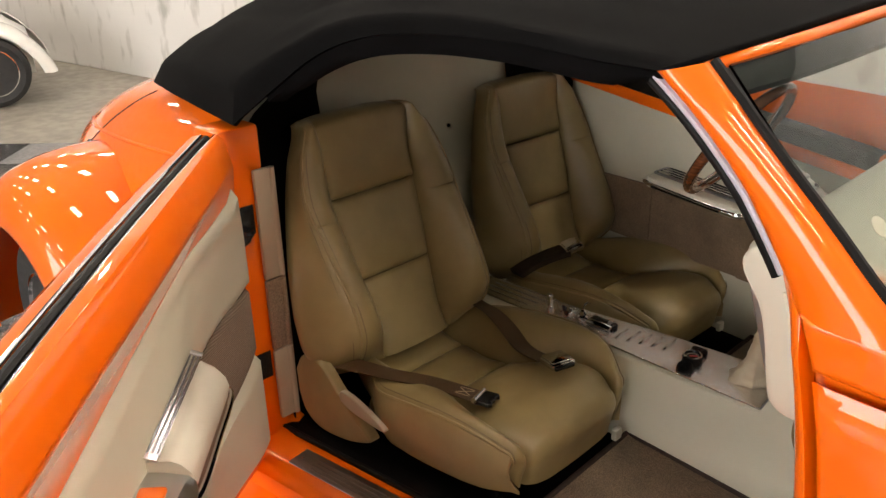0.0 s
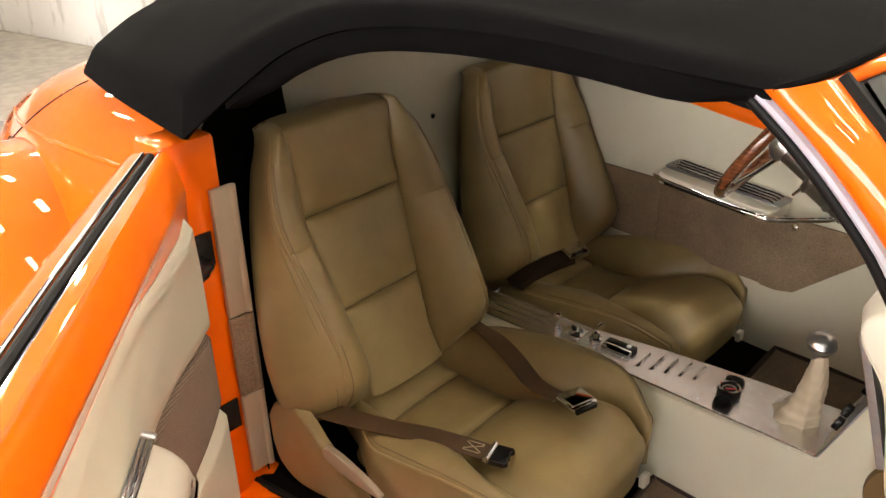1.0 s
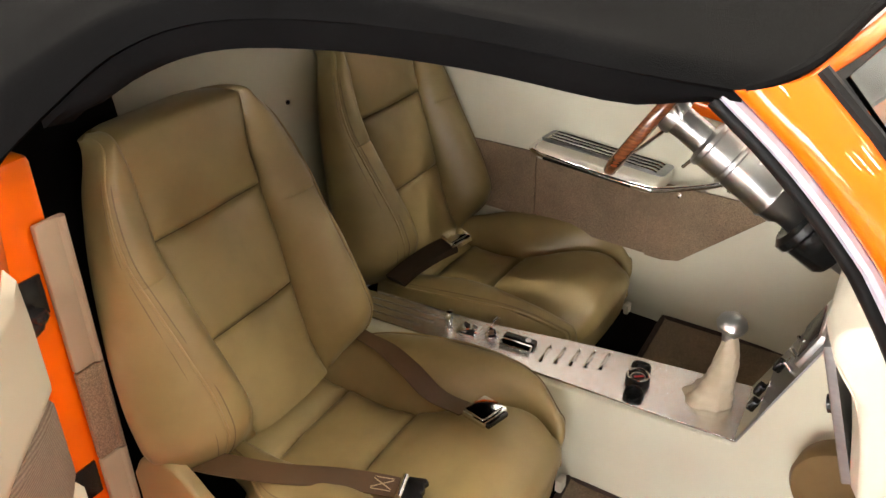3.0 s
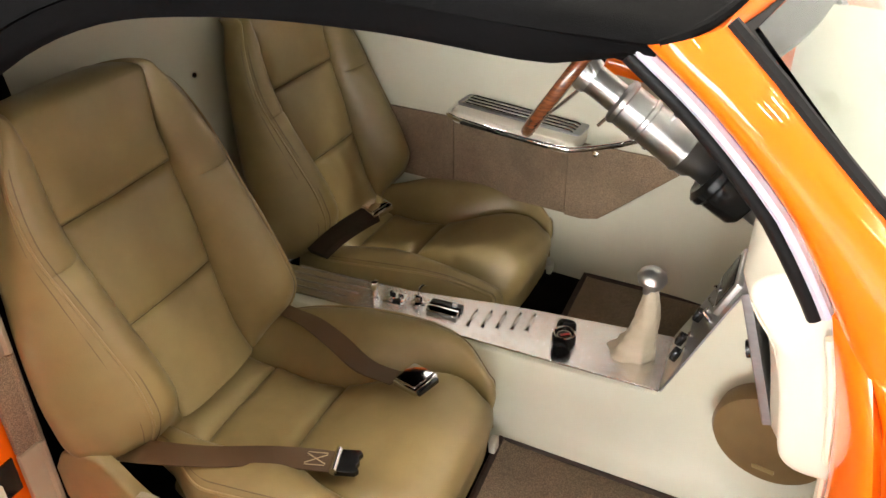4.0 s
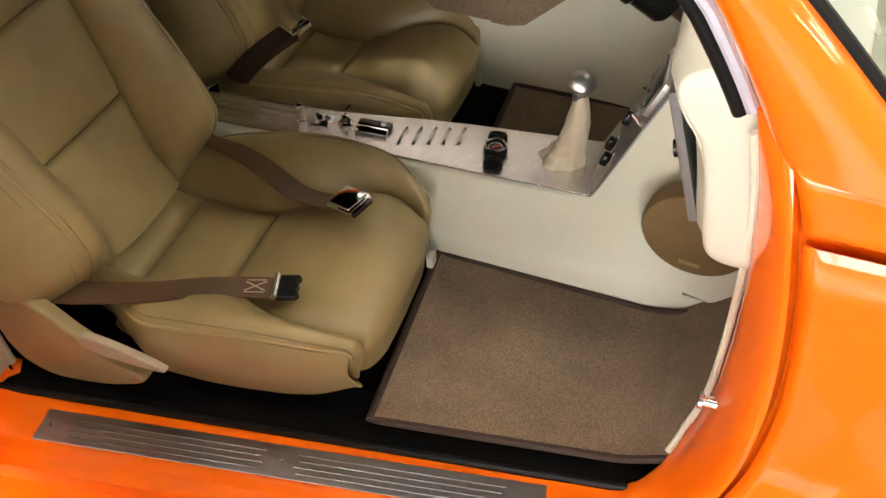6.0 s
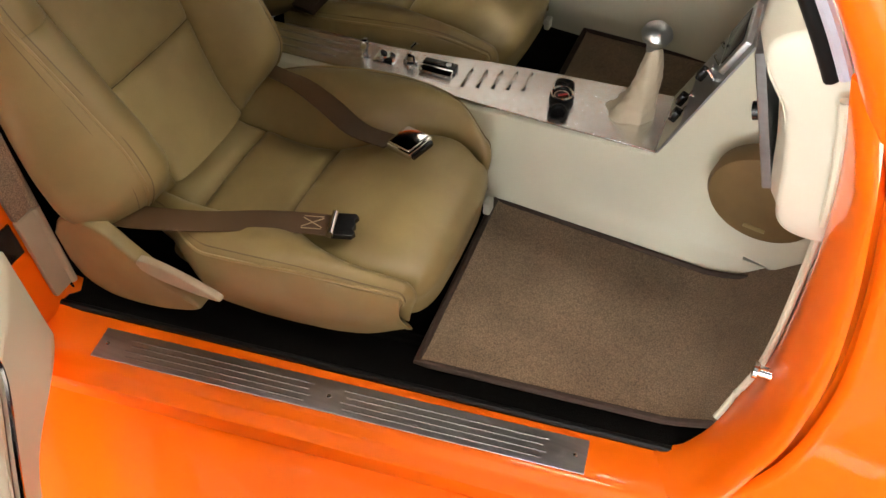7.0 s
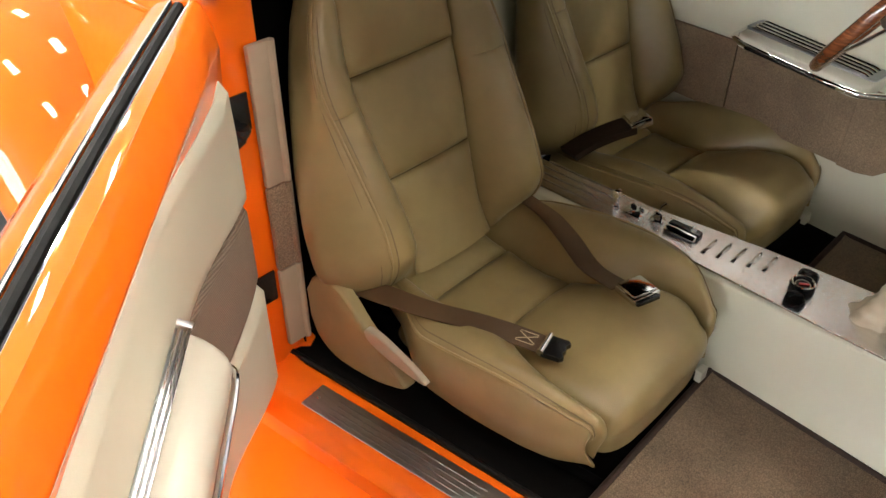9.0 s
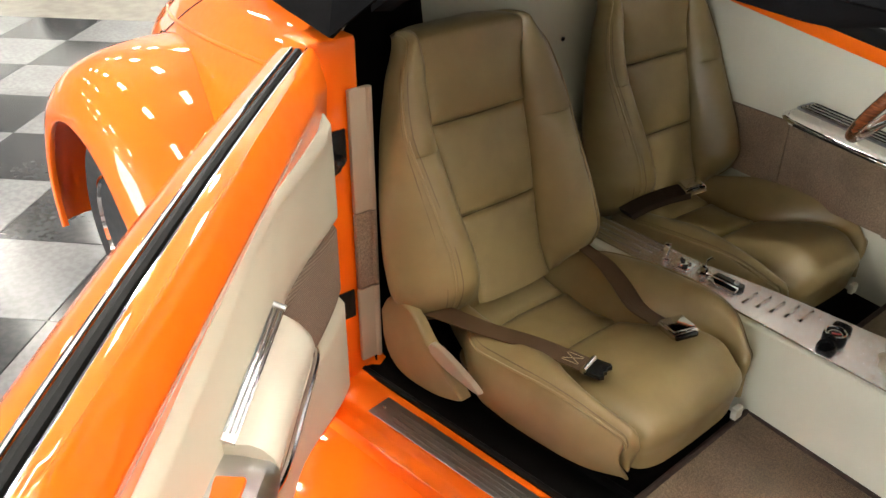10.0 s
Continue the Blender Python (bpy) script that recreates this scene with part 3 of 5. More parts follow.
def build_console():
    """Tunnel with cream sides, a brushed metal top plate and a sloping switch panel."""
    rows = []
    for x, yp, zt in ((-0.20, -0.098, 0.524), (0.2, -0.098, 0.524), (0.5, -0.098, 0.524), (0.75, -0.098, 0.524), (0.90, -0.098, 0.526), (0.96, -0.098, 0.655), (1.03, -0.098, 0.80), (1.12, -0.098, 0.96), (1.30, -0.098, 1.05), (1.40, -0.098, 1.05)):
        low = -0.150 - max(0, x - 0.3) * 0.065
        prof = spline([(low, 0.32), (low + 0.004, 0.40), (yp - 0.02 - 0.06 * max(0, x - 0.88) / 0.2, min(zt - 0.06, 0.47)), (yp - 0.004, zt - 0.02), (yp, zt - 0.006), (yp + 0.012, zt)], 20)
        w = float(np.interp(x, [-0.2, 0.3, 0.5, 0.75, 0.95], [0.010, 0.022, 0.050, 0.072, 0.095]))
        dr = (w, zt), (w + 0.012, zt - 0.012), (w + 0.022, zt - 0.08), (w + 0.04, 0.33)
        rows.append([(x, y, z) for y, z in prof] + [(x, y, z) for y, z in dr])
    tun = part("console", sheet(rows), CREAM, car, "cream vinyl centre tunnel with brushed metal top")
    top = plate([(-0.12, -0.084), (0.30, -0.086), (0.905, -0.104), (0.905, 0.082), (0.60, 0.062), (0.50, 0.052), (0.30, 0.024), (-0.12, 0.012)], 0.004, Matrix.Translation((0, 0, 0.5285)), 0.0012)
    part("top_plate", top, BRUSHED, tun, "brushed aluminium console plate", smooth=False)
    m = frame_of((0.905, -0.104, 0.531), (0.115, 0, 0.269), (0, 1, 0))
    part("switch_panel", plate([(0, 0), (0.30, 0.0), (0.30, 0.20), (0, 0.196)], 0.004, m @ Matrix.Translation((0, 0, -0.004)), 0.0012), BRUSHED_DARK, tun, "grey metal sloping switch panel", smooth=False)
    return tun, m


build_top()
build_tail()
build_rear_fender(-1)
build_rear_fender(1)
build_wheel(-1.12, -0.86, 1)
build_wheel(-1.12, 0.86, -1)
build_sill()
build_rear_jamb()
build_cabin()
console, panel_m = build_console()


# ---- door ----
DOOR = pose(-0.085, -0.87, 0, 0, 0, -43)   # local x: along the door from its hinge; local y: towards the cabin


def build_door():
    ease = lambda k: (lambda c: c * c * (3 - 2 * c))(min(1, max(0, k)))

    def inn(u, z):
        """Inner face of the shell: near its edge it stands proud, further on it is dished."""
        low = 0.036 - 0.060 * ease(u / 0.30) + 0.045 * ease((u - 1.05) / 0.2)
        return low + (0.047 - low) * min(1, max(0, (z - 0.95) / 0.145)) ** 1.15

    def skin(u, z):
        return -0.085 - 0.03 * math.sin(math.pi * min(1, max(0, u / 1.25))) + 0.05 * max(0, (z - 1.02) / 0.16) ** 2 + 0.03 * ((0.7 - z) / 0.4) ** 2 * (z < 0.7)
    bow = lambda u: -0.012 * math.sin(math.pi * min(1, max(0, u / 1.25)))
    rows = []
    top = [(-0.075, 1.12), (-0.06, 1.152), (-0.035, 1.170), (-0.0155, 1.174), (-0.0145, 1.12)]
    us = np.linspace(0, 1.25, 34)
    for u in us:
        rows.append([(u, skin(u, z), z) for z in np.linspace(0.30, 1.08, 14)] + [(u, y + bow(u), z) for y, z in top])
    body = part("door", sheet(rows), ORANGE, car, "open orange car door hinged at its rear edge")
    rows = []
    for u in us:
        rows.append([(u, 0.0145 + bow(u), 1.12), (u, 0.0155 + bow(u), 1.173), (u, 0.020 + bow(u), 1.174), (u, 0.026, 1.170), (u, 0.034, 1.155), (u, 0.041, 1.130), (u, 0.0465, 1.102)]
                    + [(u, inn(u, z), z) for z in (1.095, 1.07, 1.03, 0.99, 0.96, 0.94, 0.9, 0.8, 0.7, 0.6, 0.5, 0.4, 0.32)] + [(u, -0.05, 0.30)])
    part("inner_shell", sheet(rows), ORANGE, body, "glossy orange inner door shell")
    for u, nm in ((0.0, "rear_edge"), (1.25, "front_edge")):
        part(nm, plate([(-0.085, 0.30), (inn(u, 0.32), 0.30), (inn(u, 0.9), 0.9), (0.043, 1.13), (0.03, 1.165), (0.012, 1.173), (-0.03, 1.171), (-0.07, 1.14), (-0.085, 1.0)], 0.004, frame_of((u - 0.002, 0, 0), (0, 1, 0), (0, 0, 1))), ORANGE, body)
    # window slot: black rubber lips and bright edges
    slot = lambda dy, dz: [(u, dy + bow(u), 1.166 + dz) for u in us]
    part("slot_rubber", tube(slot(-0.004, -0.002), 0.0085, 8), RUBBER, body)
    part("slot_rubber", tube(slot(0.007, -0.010), 0.007, 8), RUBBER, body)
    part("slot_trim", tube(slot(-0.015, 0.005), 0.0035, 8), CHROME, body)
    part("slot_trim", tube(slot(0.0145, 0.004), 0.0035, 8), CHROME, body)

    def panel(name, lo, hi, u0, u1, mat, off, thick, label="", n=40):
        """A padded facing between two height curves, laid on the inner shell."""
        rows = []
        for u in np.linspace(u0, u1, n):
            a, b = lo(u), hi(u)
            row = []
            for k in np.linspace(0, 1, 14):
                z = a + (b - a) * k
                e = min(k, 1 - k) * (b - a)
                pad = thick * (1 - max(0, 1 - e / 0.018) ** 2)
                row.append((u, inn(u, z) + off + pad, z))
            rows.append([(u, inn(u, a) + off - 0.004, a)] + row + [(u, inn(u, b) + off - 0.004, b)])
        return part(name, sheet(rows), mat, body, label)
    hi = lambda u: curve1([0.0, 0.012, 0.05, 0.2, 0.4, 0.65, 0.9, 1.23], [0.90, 1.03, 1.035, 1.01, 0.985, 0.955, 0.935, 0.92], u)
    mid = lambda u: curve1([0, 0.12, 0.3, 0.7, 1.23], [0.80, 0.79, 0.745, 0.70, 0.68], u)
    low = lambda u: curve1([0, 0.06, 0.16, 0.4, 0.7, 1.23], [0.62, 0.60, 0.56, 0.50, 0.48, 0.46], u)
    panel("door_card", mid, hi, 0.006, 1.23, CREAM, 0.002, 0.014, "cream vinyl upper door card")
    panel("woven_insert", low, mid, 0.006, 1.23, WEAVE, 0.002, 0.010, "light brown ribbed woven insert")
    panel("lower_card", lambda u: 0.34, low, 0.006, 1.23, CREAM, 0.002, 0.016, "cream vinyl lower door card")
    # arm rest: a fluted metal strip along the card, a fat rounded pad before it, a chromed rail and the pull
    rows = []
    for u in np.linspace(0.335, 0.655, 30):
        e = min(1, (u - 0.335) / 0.040)
        w = math.sqrt(max(0.0, 1 - (1 - e) ** 2))
        z = 0.806 - 0.03 * (u - 0.335)
        q = [(-0.022, z - 0.075), (-0.022 + 0.075 * w, z - 0.078), (-0.022 + 0.088 * w, z - 0.068), (-0.022 + 0.093 * w, z - 0.050), (-0.022 + 0.088 * w, z - 0.030),
             (-0.022 + 0.072 * w, z - 0.012), (-0.022 + 0.054 * w, z - 0.004), (-0.022 + 0.040 * w, z - 0.004), (-0.022, z - 0.006)]
        rows.append([(u, y, zz) for y, zz in q])
    arm = part("armrest", sheet(rows, closed_u=True, caps=True), PALE, body, "pale cream padded armrest")
    strip = part("flute_plate", block((0.33, 0.034, 0.005), pose(0.495, -0.003, 0.806, -20, 1.7, 0), 0.0015), BRUSHED, arm, "fluted metal strip")
    for k in range(4):
        part("flute", block((0.30, 0.0042, 0.006), pose(0.495, -0.003, 0.806, -20, 1.7, 0) @ Matrix.Translation((0, -0.0125 + 0.0083 * k, 0.003)), 0.002), BRUSHED_DARK, strip)
    part("end_plate", block((0.014, 0.036, 0.010), pose(0.330, -0.003, 0.810, -20, 0, 0), 0.003), SATIN, arm)
    rail = spline([(0.33, -0.015, 0.735), (0.345, 0.055, 0.733), (0.38, 0.072, 0.731), (0.5, 0.074, 0.727), (0.64, 0.074, 0.723), (0.69, 0.06, 0.720)], 30)
    part("trim_rail", tube(rail, 0.006, 8), CHROME, arm)
    rows = []
    for u in np.linspace(0.655, 0.86, 14):
        rise = 0.012 * math.sin(math.pi * (u - 0.655) / 0.205)
        rows.append([(u, y, z) for y, z in ((-0.02, 0.715), (0.066, 0.715), (0.073, 0.724), (0.071, 0.750), (0.060, 0.762 + rise), (0.02, 0.770 + rise), (-0.02, 0.772 + rise))])
    pull = part("pull_handle", sheet(rows, closed_u=True, caps=True), SATIN, arm, "cast metal door pull")
    # orange block that paints the bodywork's reflection on the metal pull
    part("pull_reflection", block((0.11, 0.046, 0.012), pose(0.76, 0.018, 0.777), 0.005), ORANGE, pull)
    body.matrix_parent_inverse = Matrix()
    body.matrix_basis = DOOR


build_door()


# ---- far side: driver's door trim ----
def build_far_side():
    def at(x, z, off=0.0):
        return (x, 0.578 - 0.115 * (x - 0.18) - off, z)
    # orange rail along the belt, cream upper panel, carpet lower panel in three lengths
    xs = np.linspace(-0.20, 1.15, 16)
    part("belt_rail", sheet([[at(x, 1.075 - 0.115 * (x + 0.1) + dz, off) for dz, off in ((-0.052, 0.008), (-0.044, 0.012), (-0.022, 0.012), (-0.014, 0.006), (-0.014, -0.10))] for x in xs]), ORANGE, car, "orange belt rail inside the far door")
    part("belt_seal", sheet([[at(x, 1.075 - 0.115 * (x + 0.1) + dz, off) for dz, off in ((-0.016, 0.004), (-0.012, 0.011), (0.022, 0.011), (0.032, 0.002), (0.032, -0.06))] for x in xs[:-3]]), RUBBER, car, "black rubber weather strip")
    inner = part("far_door_card", sheet([[at(x, z, 0.0) for z in np.linspace(0.32, 1.070 - 0.115 * (x + 0.1), 8)] for x in xs], thick=-0.01), CREAM, car, "cream vinyl trim panel of the closed far door")
    part("far_skin", sheet([[(x, 0.80 - 0.115 * (x - 0.18) - 0.2 * max(0, 0.5 - z) ** 2, z) for z in np.linspace(0.25, 1.10, 8)] for x in np.linspace(-0.12, 1.2, 10)]), ORANGE, car)
    cuts = [-0.20, 0.18, 0.525, 0.86]
    for a, b in zip(cuts, cuts[1:]):
        low = lambda x: 0.528 if x < 0.609 else 0.528 + (x - 0.609) * 0.90
        out = [(x, low(x)) for x in np.linspace(a + 0.002, b - 0.002, 8)] + [(x, 0.738 + 0.02 * (x - 0.18)) for x in np.linspace(b - 0.002, a + 0.002, 8)]
        rows = [[at(x, zl + (zh - zl) * k, 0.012) for k in np.linspace(0, 1, 5)] for (x, zl), zh in zip(out[:8], [z for _, z in out[:7:-1]])]
        part("carpet_panel", sheet(rows, thick=-0.008), CARPET, inner, "brown carpet lower panel")
    # arm rest with chromed ribs
    m = frame_of(at(0.398, 0.800, 0.062), (1, -0.115, -0.06), (0, 1, 0))
    arm = part("far_armrest", plate(round_rect(0.35, 0.125, 0.03), 0.03, m @ Matrix.Translation((0, 0, -0.03)), 0.006), PALE, inner, "cream armrest with chrome ribs and rail")
    part("top_plate", plate(round_rect(0.352, 0.082, 0.016), 0.004, m @ Matrix.Translation((-0.004, 0.024, -0.0005)), 0.001), BRUSHED_DARK, arm, "dull metal plate")
    for k in range(4):
        part("rib", tube([m @ Vector(p) for p in ((-0.165, -0.006 + 0.018 * k, 0.003), (-0.155, -0.006 + 0.018 * k, 0.0065), (0.14, -0.006 + 0.018 * k, 0.0065), (0.15, -0.006 + 0.018 * k, 0.003))], 0.0046, 8), CHROME, arm)
    rail = [m @ Vector(p) for p in spline([(-0.188, 0.04, -0.012), (-0.188, 0.0, -0.018), (-0.17, -0.052, -0.020), (0.0, -0.066, -0.020), (0.13, -0.066, -0.018), (0.18, -0.05, -0.018), (0.26, 0.02, -0.01), (0.30, 0.05, 0.0)], 34)]
    part("rail", tube(rail, 0.0085, 10), CHROME, arm, "chrome edge rail")
    part("rail_slot", block((0.25, 0.006, 0.008), m @ Matrix.Translation((-0.01, -0.0735, -0.020)), 0.002), PLASTIC, arm)
    part("latch_knob", lathe([(0.004, 0), (0.004, 0.02), (0.008, 0.022), (0.008, 0.03), (0.001, 0.032)], 12, Matrix.Translation(at(0.60, 0.73, 0.0)) @ Matrix.Rotation(radians(90), 4, "X")), CHROME, inner)


build_far_side()


# ---- front: pillar, windscreen, cowl, dash ----
def build_front():
    # A pillar of the near side, and its mirror image
    inner = spline([(0.895, -0.64, 1.405), (0.95, -0.64, 1.348), (1.003, -0.636, 1.280), (1.056, -0.628, 1.200), (1.098, -0.617, 1.125), (1.122, -0.612, 1.075)], 24)
    outer = spline([(0.975, -0.61, 1.425), (1.03, -0.622, 1.36), (1.10, -0.628, 1.29), (1.18, -0.635, 1.215), (1.27, -0.645, 1.13), (1.33, -0.640, 1.085)], 24)
    ease = np.clip(np.linspace(-0.5, 2.4, len(inner)), -0.5, 1)[:, None]
    inner = inner + ease * np.array((0.013, 0, 0.010))
    outer = outer + np.minimum(0, ease) * np.array((0.013, 0, 0.010))
    outer = inner + (outer - inner) * np.linspace(0.84, 1.0, len(inner))[:, None]
    for s in (1, -1):
        rows = []
        for k, (a, b) in enumerate(zip(inner, outer)):
            foot = 0.030 * max(0, (k - 9) / 14) ** 1.6
            mid = (a + b) / 2
            d = (b - a)
            p = [a + np.array((0, 0.045, 0)), a + np.array((0.0, 0.005, 0)), a + 0.1 * d + np.array((0, -0.012 - foot * 0.8, 0)), a + 0.35 * d + np.array((0, -0.022 - foot, 0)), a + 0.7 * d + np.array((0, -0.02 - foot * 0.9, 0)), a + 0.93 * d + np.array((0, -0.01 - foot * 0.5, 0)), b, b + np.array((0, 0.03, 0)), mid + np.array((0, 0.055, 0))]
            rows.append([(x, y * s, z) for x, y, z in spline(p + [p[0]], 40)[:-1]])
        pil = part("a_pillar", sheet(rows, closed_u=True, caps=True), ORANGE, car, "glossy orange windscreen pillar")
        seal = [(x - 0.006, (y + 0.008) * s, z - 0.008) for x, y, z in inner[:-4]]
        # bright trim strip, its bluish reflection painted in
        part("bright_strip", tube(seal, 0.0075, 8), TRIM_REFLECTION, pil)
        seal = [(x - 0.017, (y + 0.015) * s, z - 0.018) for x, y, z in inner[:-4]]
        part("pillar_seal", tube(seal, 0.009, 10), RUBBER, pil, "black rubber door seal")
        part("glass_seal", tube([(x + 0.004, (y + 0.012) * s, z) for x, y, z in outer[:-3]], 0.009, 8), RUBBER, pil)
    # header over the glass
    head = spline([(0.94, -0.625, 1.415), (1.0, -0.45, 1.437), (1.03, -0.2, 1.452), (1.04, 0, 1.456), (1.03, 0.2, 1.452), (1.0, 0.45, 1.437), (0.94, 0.625, 1.415)], 30)
    part("header", tube([(x - 0.003, y * 0.99, z - 0.012) for x, y, z in head], 0.011, 10), ORANGE, car, "orange windscreen header rail")
    rows = [[(x + dx, y * 0.985, z + dz) for dx, dz in ((-0.012, -0.024), (0.006, -0.020), (0.022, -0.030), (0.040, -0.050), (0.036, -0.060), (0.008, -0.048), (-0.012, -0.034))] for x, y, z in head]
    part("header_seal", sheet(rows, closed_u=True, caps=True), RUBBER, car, "black rubber strip over the glass")
    # raked glass, gently bowed
    rows = []
    top = spline([(0.985, -0.60, 1.415), (1.045, -0.3, 1.436), (1.055, 0, 1.442), (1.045, 0.3, 1.436), (0.985, 0.60, 1.415)], 21)
    low = spline([(1.275, -0.64, 1.115), (1.295, -0.3, 1.12), (1.30, 0, 1.12), (1.295, 0.3, 1.12), (1.275, 0.64, 1.115)], 21)
    for k in np.linspace(0, 1, 9):
        rows.append([tuple(a + (b - a) * k) for a, b in zip(top, low)])
    glass = part("windscreen", sheet(rows, thick=0.005), GLASS, car, "clear raked windscreen glass")
    glass.visible_shadow = False
    st = frame_of((1.206, -0.53, 1.197), (0.10, 0.99, 0.02), (0.68, -0.05, -0.73))
    mark = part("sticker", lathe([(0.001, 0.001), (0.017, 0.001), (0.017, -0.001)], 24, st), PALE, glass, "small round paper sticker")
    part("sticker_band", block((0.020, 0.006, 0.001), st @ Matrix.Translation((0, 0.008, 0.0015))), RED, mark)
    part("lower_seal", tube([tuple(p) for p in low], 0.010, 8), RUBBER, car)
    # cowl top and hood
    rows = []
    for k in np.linspace(0, 1, 8):
        rows.append([(x + 0.015 + 0.13 * k, y * (1 - 0.02 * k), z - 0.012 - 0.02 * k) for x, y, z in low])
    part("cowl_top", sheet(rows, thick=0.006), ORANGE, car, "glossy orange cowl")
    # cowl sides: a narrow upper band and a deep lower panel, each with rounded shut edges
    gap = spline([(1.150, 1.102), (1.19, 1.0), (1.222, 0.85), (1.240, 0.68), (1.228, 0.50), (1.18, 0.36), (1.10, 0.29)], 60)
    xg = lambda z: float(np.interp(z, gap[::-1, 1], gap[::-1, 0]))
    for s in (1, -1):
        for nm, z0, z1, out in (("cowl_band", 1.006, 1.094, 0.0), ("cowl_side", 0.26, 0.992, 0.006)):
            rows = []
            for k in np.linspace(0, 1, 26 if z0 < 0.5 else 14):
                z = z0 + (z1 - z0) * k
                ez = min(z - z0, z1 - z)
                row = []
                x0 = xg(z) + 0.003
                for f in np.linspace(0, 1, 26):
                    x = x0 + (1.78 - x0) * f ** 1.8
                    e = min(ez, x - x0)
                    y = -0.668 - out - 0.014 * math.sin(math.pi * min(1, (x - 1.15) / 0.6)) + 0.09 * max(0, x - 1.35) + 0.014 * max(0, 1 - e / 0.014) ** 2
                    row.append((x, y * s, z))
                rows.append(row)
            part(nm, sheet(rows, thick=0.004), ORANGE, car, "glossy orange cowl panel")
        rows = []
        for x in list(np.linspace(1.30, 1.35, 5)) + list(np.linspace(1.37, 1.72, 12)):
            tuck = 0.03 * max(0, (1.36 - x) / 0.06) ** 2
            up = 0.0
            bow = 0.012 * math.sin(math.pi * min(1, max(0, (x - 1.15) / 0.6))) - 0.09 * max(0, x - 1.35)
            rows.append([(x, (y + (tuck if y < -0.62 else 0) - (bow if y < -0.62 else 0)) * s, z) for y, z in spline([(-0.640, 1.04), (-0.655, 1.085), (-0.668, 1.100), (-0.674, 1.115), (-0.670, 1.130 + up * 0.5), (-0.655, 1.143 + up), (-0.628, 1.150 + up), (-0.59, 1.146 + up)], 20)])
        part("cowl_shoulder", sheet(rows, thick=0.003), ORANGE, car, "smooth orange cowl shoulder")
        rows = [[(xg(z) - 0.004 + (1.78 - xg(z)) * f, -0.642 * s, z) for z in np.linspace(0.30, 1.06, 12)] for f in (0, 0.3, 1)]
        part("cowl_inner", sheet(rows, thick=0.004), ORANGE, car)
    # front door post: a rounded bead from the opening out to the shut line
    line = spline([(1.112, -0.618, 1.128), (1.143, -0.606, 1.0), (1.163, -0.60, 0.85), (1.175, -0.59, 0.70), (1.176, -0.587, 0.52), (1.148, -0.592, 0.40), (1.092, -0.604, 0.333), (1.02, -0.620, 0.290)], 46)
    gp = spline([(1.160, 1.120), (1.19, 1.0), (1.222, 0.85), (1.240, 0.68), (1.228, 0.50), (1.18, 0.36), (1.10, 0.278), (0.985, 0.235)], 46)
    rows = []
    for p, (qx, qz) in zip(line, gp):
        row = [(p[0] + 0.004, p[1] + 0.065 * min(1, max(0.1, (p[2] - 0.33) / 0.10)) - 0.05 * min(1, max(0, (p[2] - 0.75) / 0.2)), p[2])]
        for f in np.linspace(0, 1, 12):
            bulge = math.sin(min(1, f * 1.25) * math.pi / 2)
            y = p[1] + (-0.676 - 0.045 * min(1.3, max(0, (0.47 - p[2]) / 0.14)) + 0.034 * min(1, max(0, (p[2] - 1.03) / 0.09)) - p[1]) * bulge + 0.03 * max(0, f - 0.82) / 0.18
            row.append((p[0] + (qx - p[0]) * f, y, p[2] + (qz - p[2]) * f))
        rows.append(row)
    post = part("front_door_post", sheet(rows, thick=0.004), ORANGE, car, "glossy orange front door post")
    part("edge_welt", tube([(x - 0.004, y + 0.06 * min(1, max(0.1, (z - 0.33) / 0.10)) - 0.05 * min(1, max(0, (z - 0.75) / 0.2)), z) for x, y, z in line[2:34]], 0.006, 8), CREAM, post)
    pin = part("striker_pin", lathe([(0.016, 0.0), (0.016, 0.004), (0.009, 0.008), (0.009, 0.03), (0.013, 0.032), (0.013, 0.038), (0.001, 0.04)], 16, Matrix.Translation((1.192, -0.587, 0.585)) @ Matrix.Rotation(radians(-90), 4, "Y")), CHROME, post, "chromed striker pin")
    # round speaker cover on the tunnel side
    m = frame_of((1.118, -0.206, 0.575), (0.985, -0.17, 0), (0, -0.10, 0.99))
    cover = part("speaker_cover", lathe([(0.001, 0.010), (0.088, 0.012), (0.100, 0.010), (0.106, 0.0), (0.104, -0.03)], 44, m), SPEAKER, car, "round bronze-brown speaker cover")
    part("badge", block((0.04, 0.010, 0.004), m @ Matrix.Translation((0.0, -0.07, 0.012)), 0.001), LEATHER, cover)


build_front()


